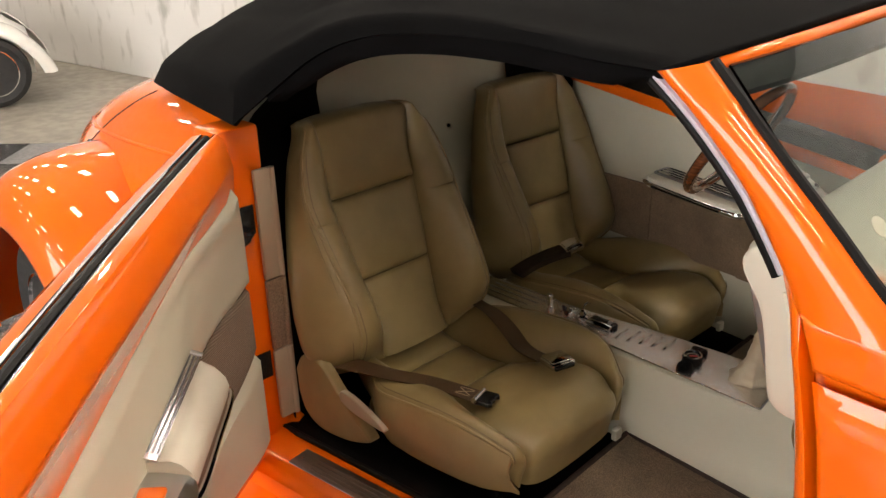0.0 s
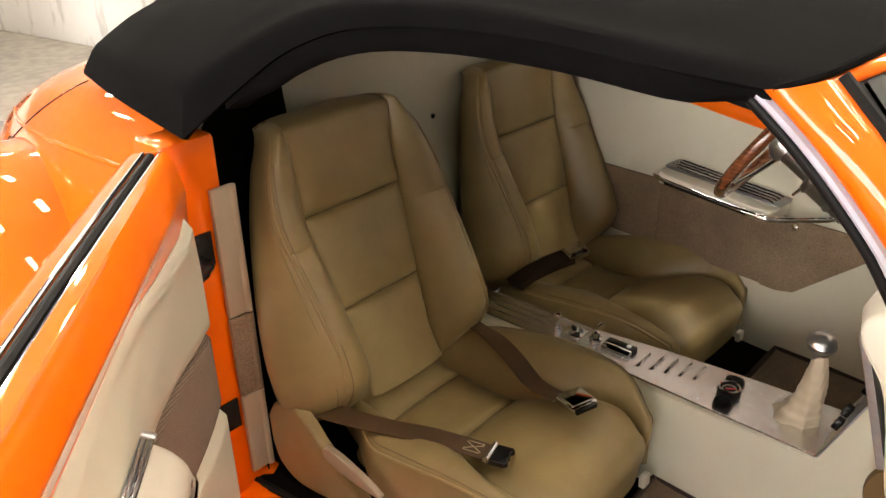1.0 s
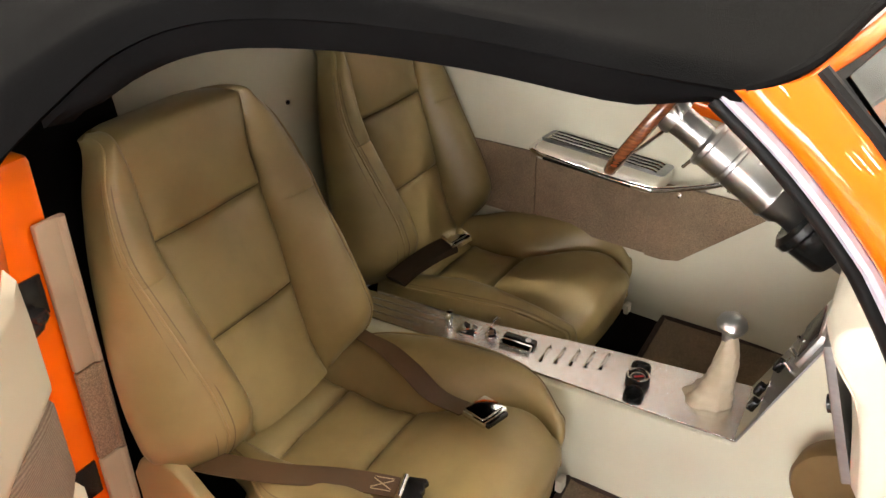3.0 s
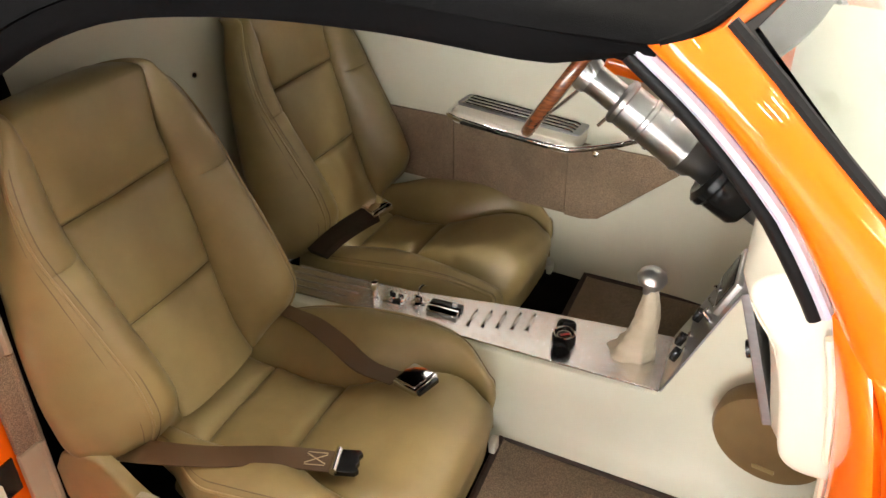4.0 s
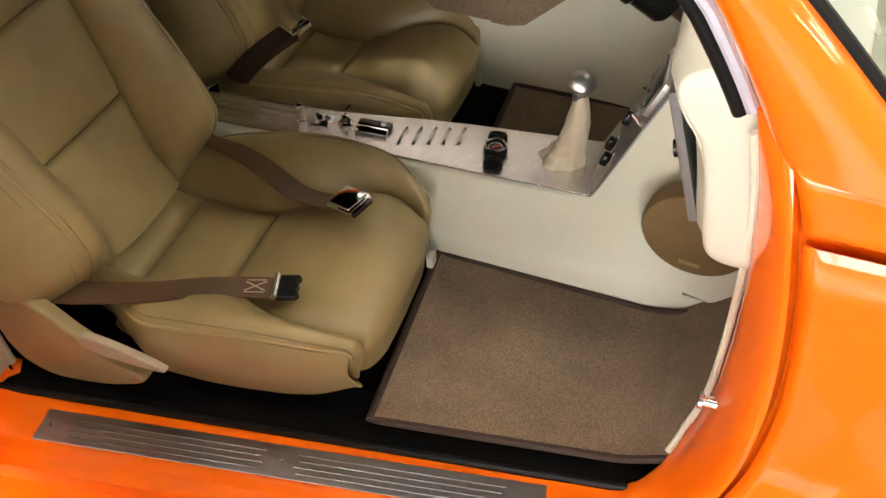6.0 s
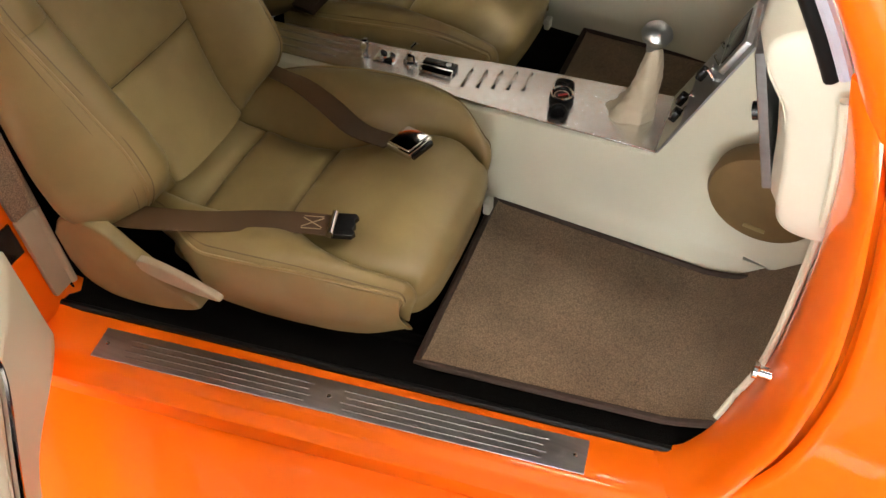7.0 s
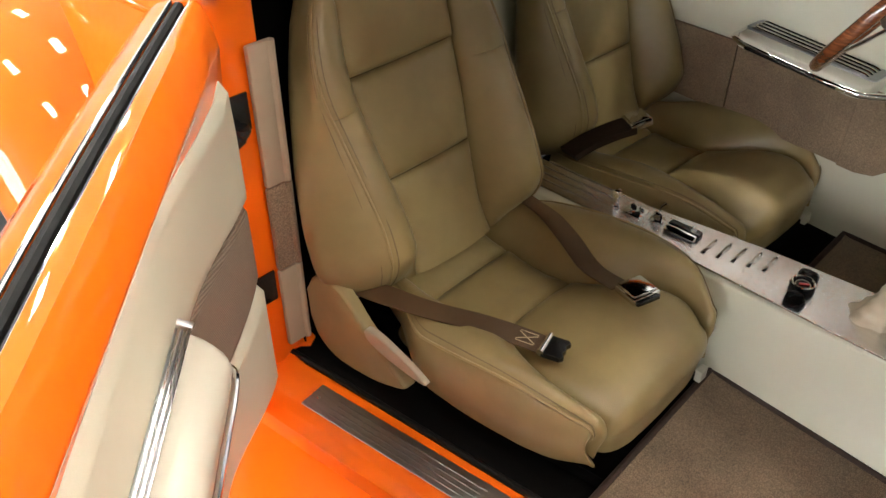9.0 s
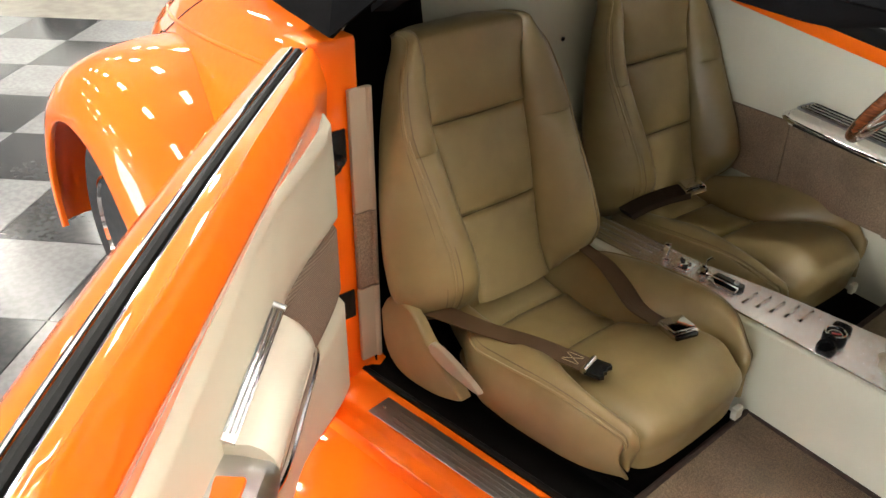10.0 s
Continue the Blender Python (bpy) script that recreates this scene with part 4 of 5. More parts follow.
def build_dash():
    """Cream-wrapped dash with a grey metal face that looks back into the cabin."""
    prof = [(1.25, 1.145), (1.14, 1.15), (1.07, 1.145), (1.03, 1.13), (1.016, 1.108), (1.026, 1.085), (1.052, 1.045), (1.070, 0.98), (1.084, 0.90), (1.094, 0.872), (1.115, 0.858), (1.15, 0.856), (1.22, 0.87)]
    line = spline(prof, 40)
    rows = []
    for y in np.linspace(-0.575, 0.55, 24):
        e = max(0, abs(y) - 0.54) / 0.035
        rows.append([(x + 0.016 * e * e, y, z - 0.010 * e * e * (1 if z > 1 else -1)) for x, z in line])
    dash = part("dashboard", sheet(rows, thick=0.006), PALE, car, "pale cream leather-wrapped dashboard")
    for y in (-0.575, 0.545):
        ctr = Vector((1.12, 0, 1.0))
        sg = 1 if y > 0 else -1
        cap = [[(ctr.x + (x + 0.012 - ctr.x) * f, y + sg * (0.016 * math.sqrt(max(0, 1 - f ** 5)) - 0.006), ctr.z + (z - ctr.z) * f) for x, z in line] for f in (1.0, 0.985, 0.95, 0.9, 0.8, 0.6, 0.3, 0.0)]
        part("end_cap", sheet(cap, closed_u=True), PALE, dash, "padded cream dash end")
    m = frame_of((1.026, -0.53, 1.075), (0, 1, 0), (0.062, 0, -0.20))
    part("dash_face", plate([(0, 0), (1.02, 0), (1.02, 0.20), (0, 0.20)], 0.012, m @ Matrix.Translation((0, 0, -0.004)), 0.002), BRUSHED_DARK, dash, "grey metal dash face")
    for y in (0.16, 0.30, 0.44, 0.56):
        part("dash_dial", lathe([(0.04, 0), (0.042, 0.010), (0.036, 0.012), (0.034, 0.008), (0.001, 0.008)], 24, m @ Matrix.Translation((y, 0.09, 0.007))), CHROME, dash)
    part("dash_knob", lathe([(0.008, 0), (0.008, 0.012), (0.013, 0.014), (0.013, 0.024), (0.001, 0.026)], 16, m @ Matrix.Translation((0.10, 0.15, 0.007))), PLASTIC, dash)


build_dash()


# ---- nose: hood, fenders, grille ----
def build_nose():
    """Closes the car in front of the cowl: tapered hood, rounded front fenders with their wheels."""
    rows = []
    for x in np.linspace(1.475, 2.75, 26):
        W = curve1([1.47, 1.8, 2.2, 2.55, 2.70, 2.75], [0.630, 0.575, 0.46, 0.33, 0.25, 0.16], x)
        T = curve1([1.47, 1.8, 2.2, 2.55, 2.70, 2.75], [1.105, 1.10, 1.07, 1.01, 0.93, 0.80], x)
        rows.append([(x, -W * math.copysign(abs(math.cos(a)) ** 0.55, math.cos(a)), 0.30 + (T - 0.30) * abs(math.sin(a)) ** 0.5) for a in np.linspace(0, math.pi, 29)])
    part("hood", sheet(rows, thick=0.006), ORANGE, car, "glossy orange hood")
    part("hood_gap", block((0.03, 1.2, 0.02), Matrix.Translation((1.458, 0, 1.075)), 0.004), RUBBER, car)
    for s in (-1, 1):
        rows = []
        for t in np.linspace(-12, 196, 36):
            a = radians(t)
            R = 0.42 + 0.05 * math.sin(a)
            long = 1.0 if math.cos(a) > 0 else 1.25
            rows.append([(2.30 + R * k * long * math.cos(a), s * y, 0.36 + R * k * math.sin(a)) for k, y in spline([(0.86, 0.40), (1.02, 0.52), (1.06, 0.66), (1.02, 0.80), (0.92, 0.88), (0.84, 0.89)], 16)])
        part("front_fender", sheet(rows, thick=0.006), ORANGE, car, "rounded glossy orange front fender")
        build_wheel(2.30, 0.76 * s, -s)
    grille = part("grille", plate(round_rect(0.24, 0.42, 0.11), 0.02, frame_of((2.752, 0, 0.58), (0, 1, 0), (0, 0, 1)), 0.006), PLASTIC, car, "black front grille")
    for k in range(7):
        part("grille_bar", block((0.012, 0.006, 0.36 - 0.02 * abs(k - 3) ** 2 * 0.6), Matrix.Translation((2.775, -0.09 + 0.03 * k, 0.58)), 0.002), CHROME, grille)


build_nose()


# ---- seats ----
BACK_H = [0.05, 0.09, 0.13, 0.20, 0.30, 0.40, 0.50, 0.58, 0.64, 0.685]
BACK_I = [0.118, 0.116, 0.116, 0.122, 0.133, 0.143, 0.150, 0.148, 0.150, 0.156]      # seam of the centre panel
BACK_P = [0.215, 0.232, 0.236, 0.234, 0.238, 0.243, 0.247, 0.232, 0.210, 0.184]      # piping
BACK_D = [-0.02, 0.045, 0.078, 0.086, 0.072, 0.052, 0.036, 0.030, 0.026, 0.018]      # how far the piping stands forward
BACK_W = [0.255, 0.298, 0.322, 0.328, 0.316, 0.294, 0.267, 0.238, 0.214, 0.190]      # widest part of the side
BACK_C = [0.012, 0.008, 0.004, 0.000, 0.000, 0.000, 0.002, 0.012, 0.020, 0.022]      # centre line of the panel
CUSH_X = [-0.09, -0.05, 0.02, 0.10, 0.19, 0.26, 0.33, 0.40, 0.455, 0.50]
CUSH_I = [0.130, 0.134, 0.138, 0.128, 0.119, 0.140, 0.176, 0.200, 0.196, 0.176]
CUSH_P = [0.225, 0.245, 0.272, 0.284, 0.287, 0.284, 0.276, 0.264, 0.248, 0.218]
CUSH_Z = [0.500, 0.482, 0.470, 0.474, 0.492, 0.508, 0.526, 0.538, 0.538, 0.522]
CUSH_Q = [0.490, 0.510, 0.530, 0.546, 0.560, 0.568, 0.572, 0.566, 0.549, 0.516]      # height of the piping
CUSH_LOW = 0.398


def build_seat(label, hinge):
    """A bolstered bucket seat about its own base: x forward, y across. hinge: the side (-1 or 1) of the recliner."""
    seat = thing("car_seat", label, "car seat", "car seats")
    REC = Vector((-0.33, 0, 0.944)).normalized()          # up along the back
    OUT = Vector((0.944, 0, 0.33)).normalized()           # out of the back, forward
    BASE = Vector((0.075, 0, 0.46))
    ease = lambda k: (lambda c: c * c * (3 - 2 * c))(min(1, max(0, k)))

    def back_sec(u, h):
        """(y, d) on the section at height h: |u| < 1 centre, 1..2 bolster up to the piping, 2..3 side."""
        I, P, D, W, c = (curve1(BACK_H, q, h) for q in (BACK_I, BACK_P, BACK_D, BACK_W, BACK_C))
        a, sg = abs(u), (1 if u >= 0 else -1)
        if a <= 1:
            y, d = I * a, c + 0.005 * (1 - a * a)
        elif a <= 2:
            k = a - 1
            y = I + (P - I) * k
            d = c + (D - c) * (1 - (1 - k) ** 2.3) + 0.016 * math.sin(math.pi * k) ** 0.8 * ease((h - 0.06) / 0.1)
        else:
            k = a - 2
            rear = -0.125 + 0.055 * h / 0.7
            y = curve1([0, 0.12, 0.3, 0.62, 1.0], [P, P + 0.22 * (W - P) + 0.004, P + 0.62 * (W - P) + 0.003, W, W - 0.045], k)
            d = curve1([0, 0.12, 0.3, 0.62, 1.0], [D, D - 0.10 * (D - rear), D - 0.30 * (D - rear), D - 0.68 * (D - rear), rear], k)
        return sg * y, d

    def back_pt(u, v):
        """v up to 0.685 is the height; from there to 0.785 the cover rolls over the top to the back."""
        if v <= 0.685:
            y, d = back_sec(u, v)
            h = v
        else:
            r = (v - 0.685) / 0.10
            y, d = back_sec(u, 0.685)
            a = r * math.pi * 0.60
            f = (1 - math.cos(a)) / (1 - math.cos(math.pi * 0.60))
            edge = 1 - min(1, abs(y) / 0.225) ** 5
            h = 0.685 + 0.036 * math.sin(a) * (0.35 + 0.65 * edge)
            d = d + (-0.098 - d) * f
            y = y * (1 - 0.24 * r ** 1.25)
        drop = 0.010 * min(1, abs(y) / 0.2) ** 4 * ease((v - 0.60) / 0.085)
        return BASE + REC * (h - drop) + OUT * d + Vector((0, y, 0))

    def groove(d):
        """How far the cover is drawn in at a distance from its seam."""
        return 0.011 * math.exp(-d / 0.0040) + 0.015 * math.exp(-d / 0.026)

    grade = lambda n: [0.5 - 0.5 * math.cos(math.pi * k / (n - 1)) for k in range(n)]

    def patch(name, place, out, u0, u1, v0, v1, nu, nv, parent, drawn, salt, deepen=0.0, fade=0.0):
        """A panel of the cover. drawn: how strongly each seam pulls, at u0, u1, v0, v1."""
        rows = []
        for v in [v0 + (v1 - v0) * k for k in grade(nv)]:
            line = [place(u0 + (u1 - u0) * f, v) for f in grade(nu)]
            run = [0.0]
            for p, q in zip(line, line[1:]):
                run.append(run[-1] + (q - p).length)
            row = []
            for f, p, w in zip(grade(nu), line, run):
                u = u0 + (u1 - u0) * f
                ds = (w, run[-1] - w, v - v0, v1 - v)
                soft = 1 - fade * ease((v - 0.56) / 0.11)
                pull = max(g * groove(max(0, d)) for g, d in zip([g * soft for g in drawn[:2]] + list(drawn[2:]), ds)) * (1 + deepen * ease((v - 0.28) / 0.15))
                n = noise.noise(Vector((u * 1.6, v * 8.0, salt)))
                fold = noise.noise(Vector((u * 5.0 + v * 9, v * 26.0, salt + 3)))
                near = max(math.exp(-ds[0] / 0.03) * drawn[0], math.exp(-ds[1] / 0.03) * drawn[1])
                pucker = 0.0022 * near * noise.noise(Vector((u * 0.7, v * 45, salt + 7)))
                row.append(p + out(u, v) * (0.0035 * n + 0.0012 * fold + pucker - pull))
            rows.append(row)
        return part(name, sheet(rows), LEATHER, parent)

    def seam(pts, parent, r=0.0012, mat=STITCH):
        part("seam", tube(pts, r, 6), mat, parent)

    def back_out(u, v):
        roll = max(0, v - 0.685) / 0.10
        side = min(1, max(0, abs(u) - 2))
        w = OUT * math.cos(roll * 1.7) + REC * math.sin(roll * 1.7)
        return (w * (1 - 0.8 * side) + Vector((0, math.copysign(side, u), 0))).normalized()

    END = 0.785
    rows = []
    for v in np.linspace(0.05, END, 30):
        a, b = back_pt(-3, v), back_pt(3, v)
        rows.append([a.lerp(b, f) - OUT * (0.035 * math.sin(math.pi * f)) for f in np.linspace(0, 1, 11)])
    back = part("backrest", sheet(rows), LEATHER, seat)
    bp = lambda *a: patch(a[0], back_pt, back_out, *a[1:5], *a[5:7], back, a[7], a[8], 0.0, 0.82)
    bp("headrest_panel", -1, 1, 0.492, END, 32, 40, (0.9, 0.9, 1, 0), 1.7)
    bp("centre_panel", -1, 1, 0.266, 0.492, 32, 26, (1, 1, 1, 0.8), 2.9)
    bp("lower_panel", -1, 1, 0.05, 0.266, 32, 24, (1, 1, 0, 0.8), 4.1)
    for h in (0.266, 0.492):
        seam([back_pt(u, h) - OUT * 0.0245 for u in np.linspace(-1, 1, 24)], back)
    for s in (-1, 1):
        bp("bolster", s * 1.0, s * 2.0, 0.05, 0.445, 30, 44, (1, 0.22, 0, 0.25), 5.3 + s)
        bp("headrest_side", s * 1.0, s * 2.0, 0.445, END, 26, 40, (0.9, 0.22, 0.25, 0), 8.3 + s)
        bp("bolster_side", s * 2.0, s * 3.0, 0.05, END, 22, 60, (0.22, 0, 0, 0), 11.3 + s)
        seam([back_pt(s * 1.0, h) - OUT * 0.0245 for h in np.linspace(0.06, 0.60, 50)], back)
        seam([back_pt(s * 2.0, h) - back_out(s * 2.0, h) * 0.0035 for h in np.linspace(0.05, END, 80)], back, 0.0030, PIPING)
        for u, dip in ((1.90, 0.0022), (2.09, 0.0022)):
            seam([back_pt(s * u, h) - back_out(s * u, h) * dip for h in np.linspace(0.07, 0.64, 60)], back, 0.0010)

    # cushion: the seams of the centre panels run outward to the front corners
    def cush_pt(u, v):
        """v up to 0.50 runs forward; from there to 0.62 the cover rolls over the nose and down."""
        x = min(v, 0.50)
        I, P, z0, q = (curve1(CUSH_X, w, x) for w in (CUSH_I, CUSH_P, CUSH_Z, CUSH_Q))
        a, sg = abs(u), (1 if u >= 0 else -1)
        if sg == hinge:         # drawn in beside the recliner
            P -= 0.062 * (1 - ease((x + 0.01) / 0.17))
        if a <= 1:
            y, z = I * a, z0 + 0.008 * (1 - a * a)
        elif a <= 2:
            k = a - 1
            y, z = I + (P - I) * k, z0 + (q - z0) * (1 - (1 - k) ** 2.2) + 0.020 * math.sin(math.pi * k) ** 0.9
        else:
            k = a - 2
            y = P + 0.014 * math.sin(min(1, k * 1.7) * math.pi / 2) - 0.030 * k ** 2.5
            z = q - (q - CUSH_LOW) * k ** 1.15
        fx = 0.0
        if v > 0.50:
            r = (v - 0.50) / 0.12
            wide = 1 - min(1, abs(y) / 0.25) ** 5
            fx = (0.036 * math.sin(min(1, r * 1.6) * math.pi / 2) - 0.030 * max(0, r - 0.55)) * (0.15 + 0.85 * wide)
            z = CUSH_LOW + (z - CUSH_LOW) * (1 - r ** 1.7)
            y = y * (1 - (0.035 + 0.10 * ease((a - 1.5) / 1.0)) * r ** 1.6)
            fx -= 0.050 * r ** 1.7 * ease((a - 1.2) / 1.2)
            z += 0.032 * r ** 2 * math.exp(-((a - 2) / 0.45) ** 2)
        return Vector((0.085 + x + fx - 0.022 * min(1, abs(y) / 0.25) ** 6 * ease((x - 0.38) / 0.12), sg * y, z))

    def cush_out(u, v):
        r = max(0, v - 0.50) / 0.12
        side = min(1, max(0, abs(u) - 2))
        w = Vector((math.sin(min(1, r) * 1.5), 0, math.cos(min(1, r) * 1.5)))
        return (w * (1 - 0.75 * side) + Vector((0, math.copysign(side, u), 0))).normalized()

    NOSE = 0.62
    base_part = part("cushion", block((0.46, 0.44, 0.06), Matrix.Translation((0.31, 0, 0.415)), 0.025), LEATHER, seat)
    cp = lambda *a: patch(a[0], cush_pt, cush_out, *a[1:5], *a[5:7], base_part, a[7], a[8], 0.6)
    cp("rear_panel", -1, 1, -0.085, 0.010, 32, 16, (1.3, 1.3, 0, 1.4), 21.7)
    cp("middle_panel", -1, 1, 0.010, 0.200, 32, 24, (1.3, 1.3, 1.4, 1.4), 23.9)
    cp("front_panel", -1, 1, 0.200, NOSE, 32, 46, (1.3, 1.3, 1.4, 0), 25.1)
    for x in (0.010, 0.200):
        seam([cush_pt(u, x) - Vector((0, 0, 0.0345)) for u in np.linspace(-1, 1, 24)], base_part)
    for s in (-1, 1):
        cp("side_bolster", s * 1.0, s * 2.0, -0.085, NOSE, 28, 60, (1.3, 0.22, 0, 0), 31.3 + s)
        cp("bolster_side", s * 2.0, s * 3.0, -0.085, NOSE, 18, 60, (0.22, 0, 0, 0), 35.3 + s)
        seam([cush_pt(s * 1.0, x) - cush_out(s, x) * 0.0325 * (1 + 0.6 * ease((x - 0.28) / 0.15)) for x in np.linspace(-0.08, NOSE - 0.05, 60)], base_part)
        seam([cush_pt(s * 2.0, x) - cush_out(s * 2, x) * 0.0035 for x in np.linspace(-0.08, NOSE - 0.02, 80)], base_part, 0.0030, PIPING)
        seam([cush_pt(s * 1.92, x) - cush_out(s * 1.92, x) * 0.0020 for x in np.linspace(-0.06, NOSE - 0.06, 70)], base_part, 0.0010)
    part("slide_rail", block((0.46, 0.36, 0.07), Matrix.Translation((0.28, 0, 0.355)), 0.006), PLASTIC, seat, "black seat frame")
    # hinge cover and recline lever on the outer side
    out = spline([(-0.088, 0.50), (-0.055, 0.55), (0.01, 0.565), (0.05, 0.545), (0.09, 0.505), (0.15, 0.460), (0.205, 0.425), (0.210, 0.408), (0.17, 0.386), (0.10, 0.362), (0.0, 0.350), (-0.06, 0.378), (-0.084, 0.43)], 52)
    face = frame_of((0, hinge * 0.288, 0), (1, 0, 0), (0, 0, 1)) if hinge < 0 else frame_of((0, hinge * 0.288, 0), (0, 0, 1), (1, 0, 0))
    swap = (lambda x, z: (x, z)) if hinge < 0 else (lambda x, z: (z, x))
    cov = part("hinge_cover", plate([swap(x, z) for x, z in out], 0.028, face, 0.009), LEATHER, seat, "tan leather hinge cover")
    way, up = Vector((0.98, 0, -0.16)), Vector((0.16, 0, 0.98))
    lever = spline([(0.0, 0.0), (0.01, 0.016), (0.05, 0.022), (0.12, 0.016), (0.166, 0.006), (0.170, -0.004), (0.12, -0.014), (0.05, -0.020), (0.01, -0.014)], 32)
    at = frame_of((0.108, hinge * 0.312, 0.508), way, up) if hinge < 0 else frame_of((0.108, hinge * 0.312, 0.508), up, way)
    part("recline_lever", plate([swap(x, y) for x, y in lever], 0.014, at, 0.004), TRIM_BEIGE, cov, "pale plastic recline lever")
    part("bracket", block((0.016, 0.028, 0.032), Matrix.Translation((0.600, 0.175, 0.372)), 0.004), PALE, seat)
    return seat


near_seat = build_seat("tan leather bucket seat with stitched bolsters beside the open door", -1)
near_seat.location = (0.0, -0.393, 0.0)
far_seat = build_seat("tan leather bucket seat with stitched bolsters behind the steering wheel", 1)
far_seat.matrix_world = pose(-0.080, 0.368, 0.0, 0, 0, -3) @ Matrix.Scale(0.955, 4)


# ---- floor mats ----
def build_mat(label, edges):
    """A carpet mat: rows across from the tunnel to the sill, rising at the toe board."""
    mat = thing("floor_mat", label, "floor mat", "floor mats")
    rise = lambda x: 0.347 + 0.55 * max(0, x - 1.06) ** 1.25
    rows = []
    for k in np.linspace(0, 1, 30):
        a, b = edges(k)
        rows.append([(a[0] + (b[0] - a[0]) * f, a[1] + (b[1] - a[1]) * f, rise(a[0] + (b[0] - a[0]) * f)) for f in np.linspace(0, 1, 12)])
    part("carpet_face", sheet(rows, thick=-0.009), CARPET, mat, "brown loop pile")
    rim = [r[0] for r in rows] + rows[-1][1:] + [r[-1] for r in rows[::-1]][1:] + rows[0][::-1][1:-1]
    part("binding", tube(rim, 0.0075, 8, closed=True), CARPET_EDGE, mat, "dark brown bound edge")
    return mat


build_mat("brown carpet floor mat with dark bound edge", lambda k: ((0.60 + 0.70 * k, -0.168 - 0.0575 * k), (0.612 + 0.68 * k, -0.622 + 0.078 * k)))
build_mat("brown carpet floor mat in the far foot well", lambda k: ((0.60 + 0.60 * k, 0.15), (0.60 + 0.60 * k, 0.52 - 0.04 * k)))


# ---- shifter and switches on the console ----
def build_console_things():
    knob = thing("gear_shifter", "polished shift knob over a pale leather boot", "gear shifter")
    rows = []
    for z, r, dx in zip(np.linspace(0.533, 0.70, 34), spline([(0.047, 0), (0.040, 0), (0.033, 0), (0.029, 0), (0.027, 0), (0.024, 0), (0.021, 0), (0.017, 0), (0.013, 0)], 34)[:, 0], np.linspace(0, 1, 34)):
        dx = 0.010 - 0.026 * (1 - dx) ** 3
        r = r * (1 + 0.045 * math.sin(z * 260) * (1 - (z - 0.533) / 0.25))
        low = max(0, (0.62 - z) / 0.09)
        rows.append([(0.842 + dx + r * (1 + (0.03 + 0.09 * low) * math.sin(6 * t + z * 40) + 0.03 * math.sin(11 * t - z * 140)) * math.cos(t), -0.004 + r * 0.9 * (1 + (0.03 + 0.09 * low) * math.sin(5 * t + z * 45)) * math.sin(t), z) for t in np.linspace(0, 2 * math.pi, 48, endpoint=False)])
    part("boot", sheet(rows, closed_u=True), BOOT_LEATHER, knob, "gathered pale leather boot")
    part("knob", lathe([(0.001, 0.05), (0.014, 0.048), (0.026, 0.038), (0.0305, 0.026), (0.026, 0.014), (0.014, 0.006), (0.011, -0.012), (0.001, -0.014)], 28, pose(0.846, -0.004, 0.70, 0, 6, 0)), SATIN, knob, "polished metal ball knob")
    part("boot_stud", lathe([(0.006, 0), (0.006, 0.004), (0.001, 0.006)], 12, pose(0.792, -0.004, 0.535)), CHROME, knob)
    # cluster of three dials, set across the plate: the outer two tip away from the middle one
    for y, r, tip, z in ((-0.022, 0.025, 0, 0.534), (0.022, 0.0205, -24, 0.528), (-0.066, 0.0205, 24, 0.528)):
        m = pose(0.681 - 0.16 * y, y, z, tip, 0, 0)
        g = part("dial", lathe([(0.001, 0.013), (r - 0.007, 0.013), (r - 0.005, 0.019), (r - 0.001, 0.0185), (r + 0.001, 0.012), (r + 0.001, -0.004)], 32, m), PLASTIC, console, "small round black dial")
        part("bezel", tube([m @ Vector(((r - 0.003) * math.cos(t), (r - 0.003) * math.sin(t), 0.0192)) for t in np.linspace(0, 2 * math.pi, 32, endpoint=False)], 0.0014 if tip else 0.0022, 6, closed=True), PLASTIC if tip else CHROME, g)
        if not tip:
            part("needle", block((0.020, 0.004, 0.002), m @ pose(0.002, 0.001, 0.015, 0, 0, 35)), RED, g)
            part("scale", tube([m @ Vector(((r - 0.010) * math.cos(t), (r - 0.010) * math.sin(t), 0.0142)) for t in np.linspace(0, 1.5 * math.pi, 20)], 0.0008, 5), LINEN, g)
    # pressed louvres, each open at its far end
    for k in range(5):
        x, y = 0.474 + 0.0315 * k, -0.024 + 0.0088 * k
        part("louvre", sheet([[(x - 0.001 + dx, y + dy, 0.5325 + dz * (1 - abs(f) ** 4)) for dx, dz in ((-0.005, 0.0), (-0.002, 0.0035), (0.001, 0.005), (0.0035, 0.005), (0.0045, 0.0))] for f, dy in ((-1, -0.031), (-0.9, -0.028), (-0.5, -0.016), (0.0, 0.0), (0.5, 0.016), (0.9, 0.028), (1, 0.031))]), BRUSHED, console)
        part("louvre_mouth", lathe([(0.0028, 0), (0.0028, 0.006), (0.001, 0.0075)], 10, Matrix.Translation((x, y + 0.030, 0.532))), CHROME, console)
    for k in range(4):
        part("flute", block((0.17 + 0.02 * k, 0.006, 0.004), pose(0.085 + 0.01 * k, -0.058 + 0.025 * k, 0.533), 0.0018), BRUSHED, console)
    part("plunger", lathe([(0.011, 0.0), (0.011, 0.008), (0.008, 0.010), (0.008, 0.030), (0.011, 0.032), (0.011, 0.046), (0.009, 0.049), (0.001, 0.050)], 18, Matrix.Translation((0.236, -0.038, 0.532))), CHROME, console, "chromed push knob")
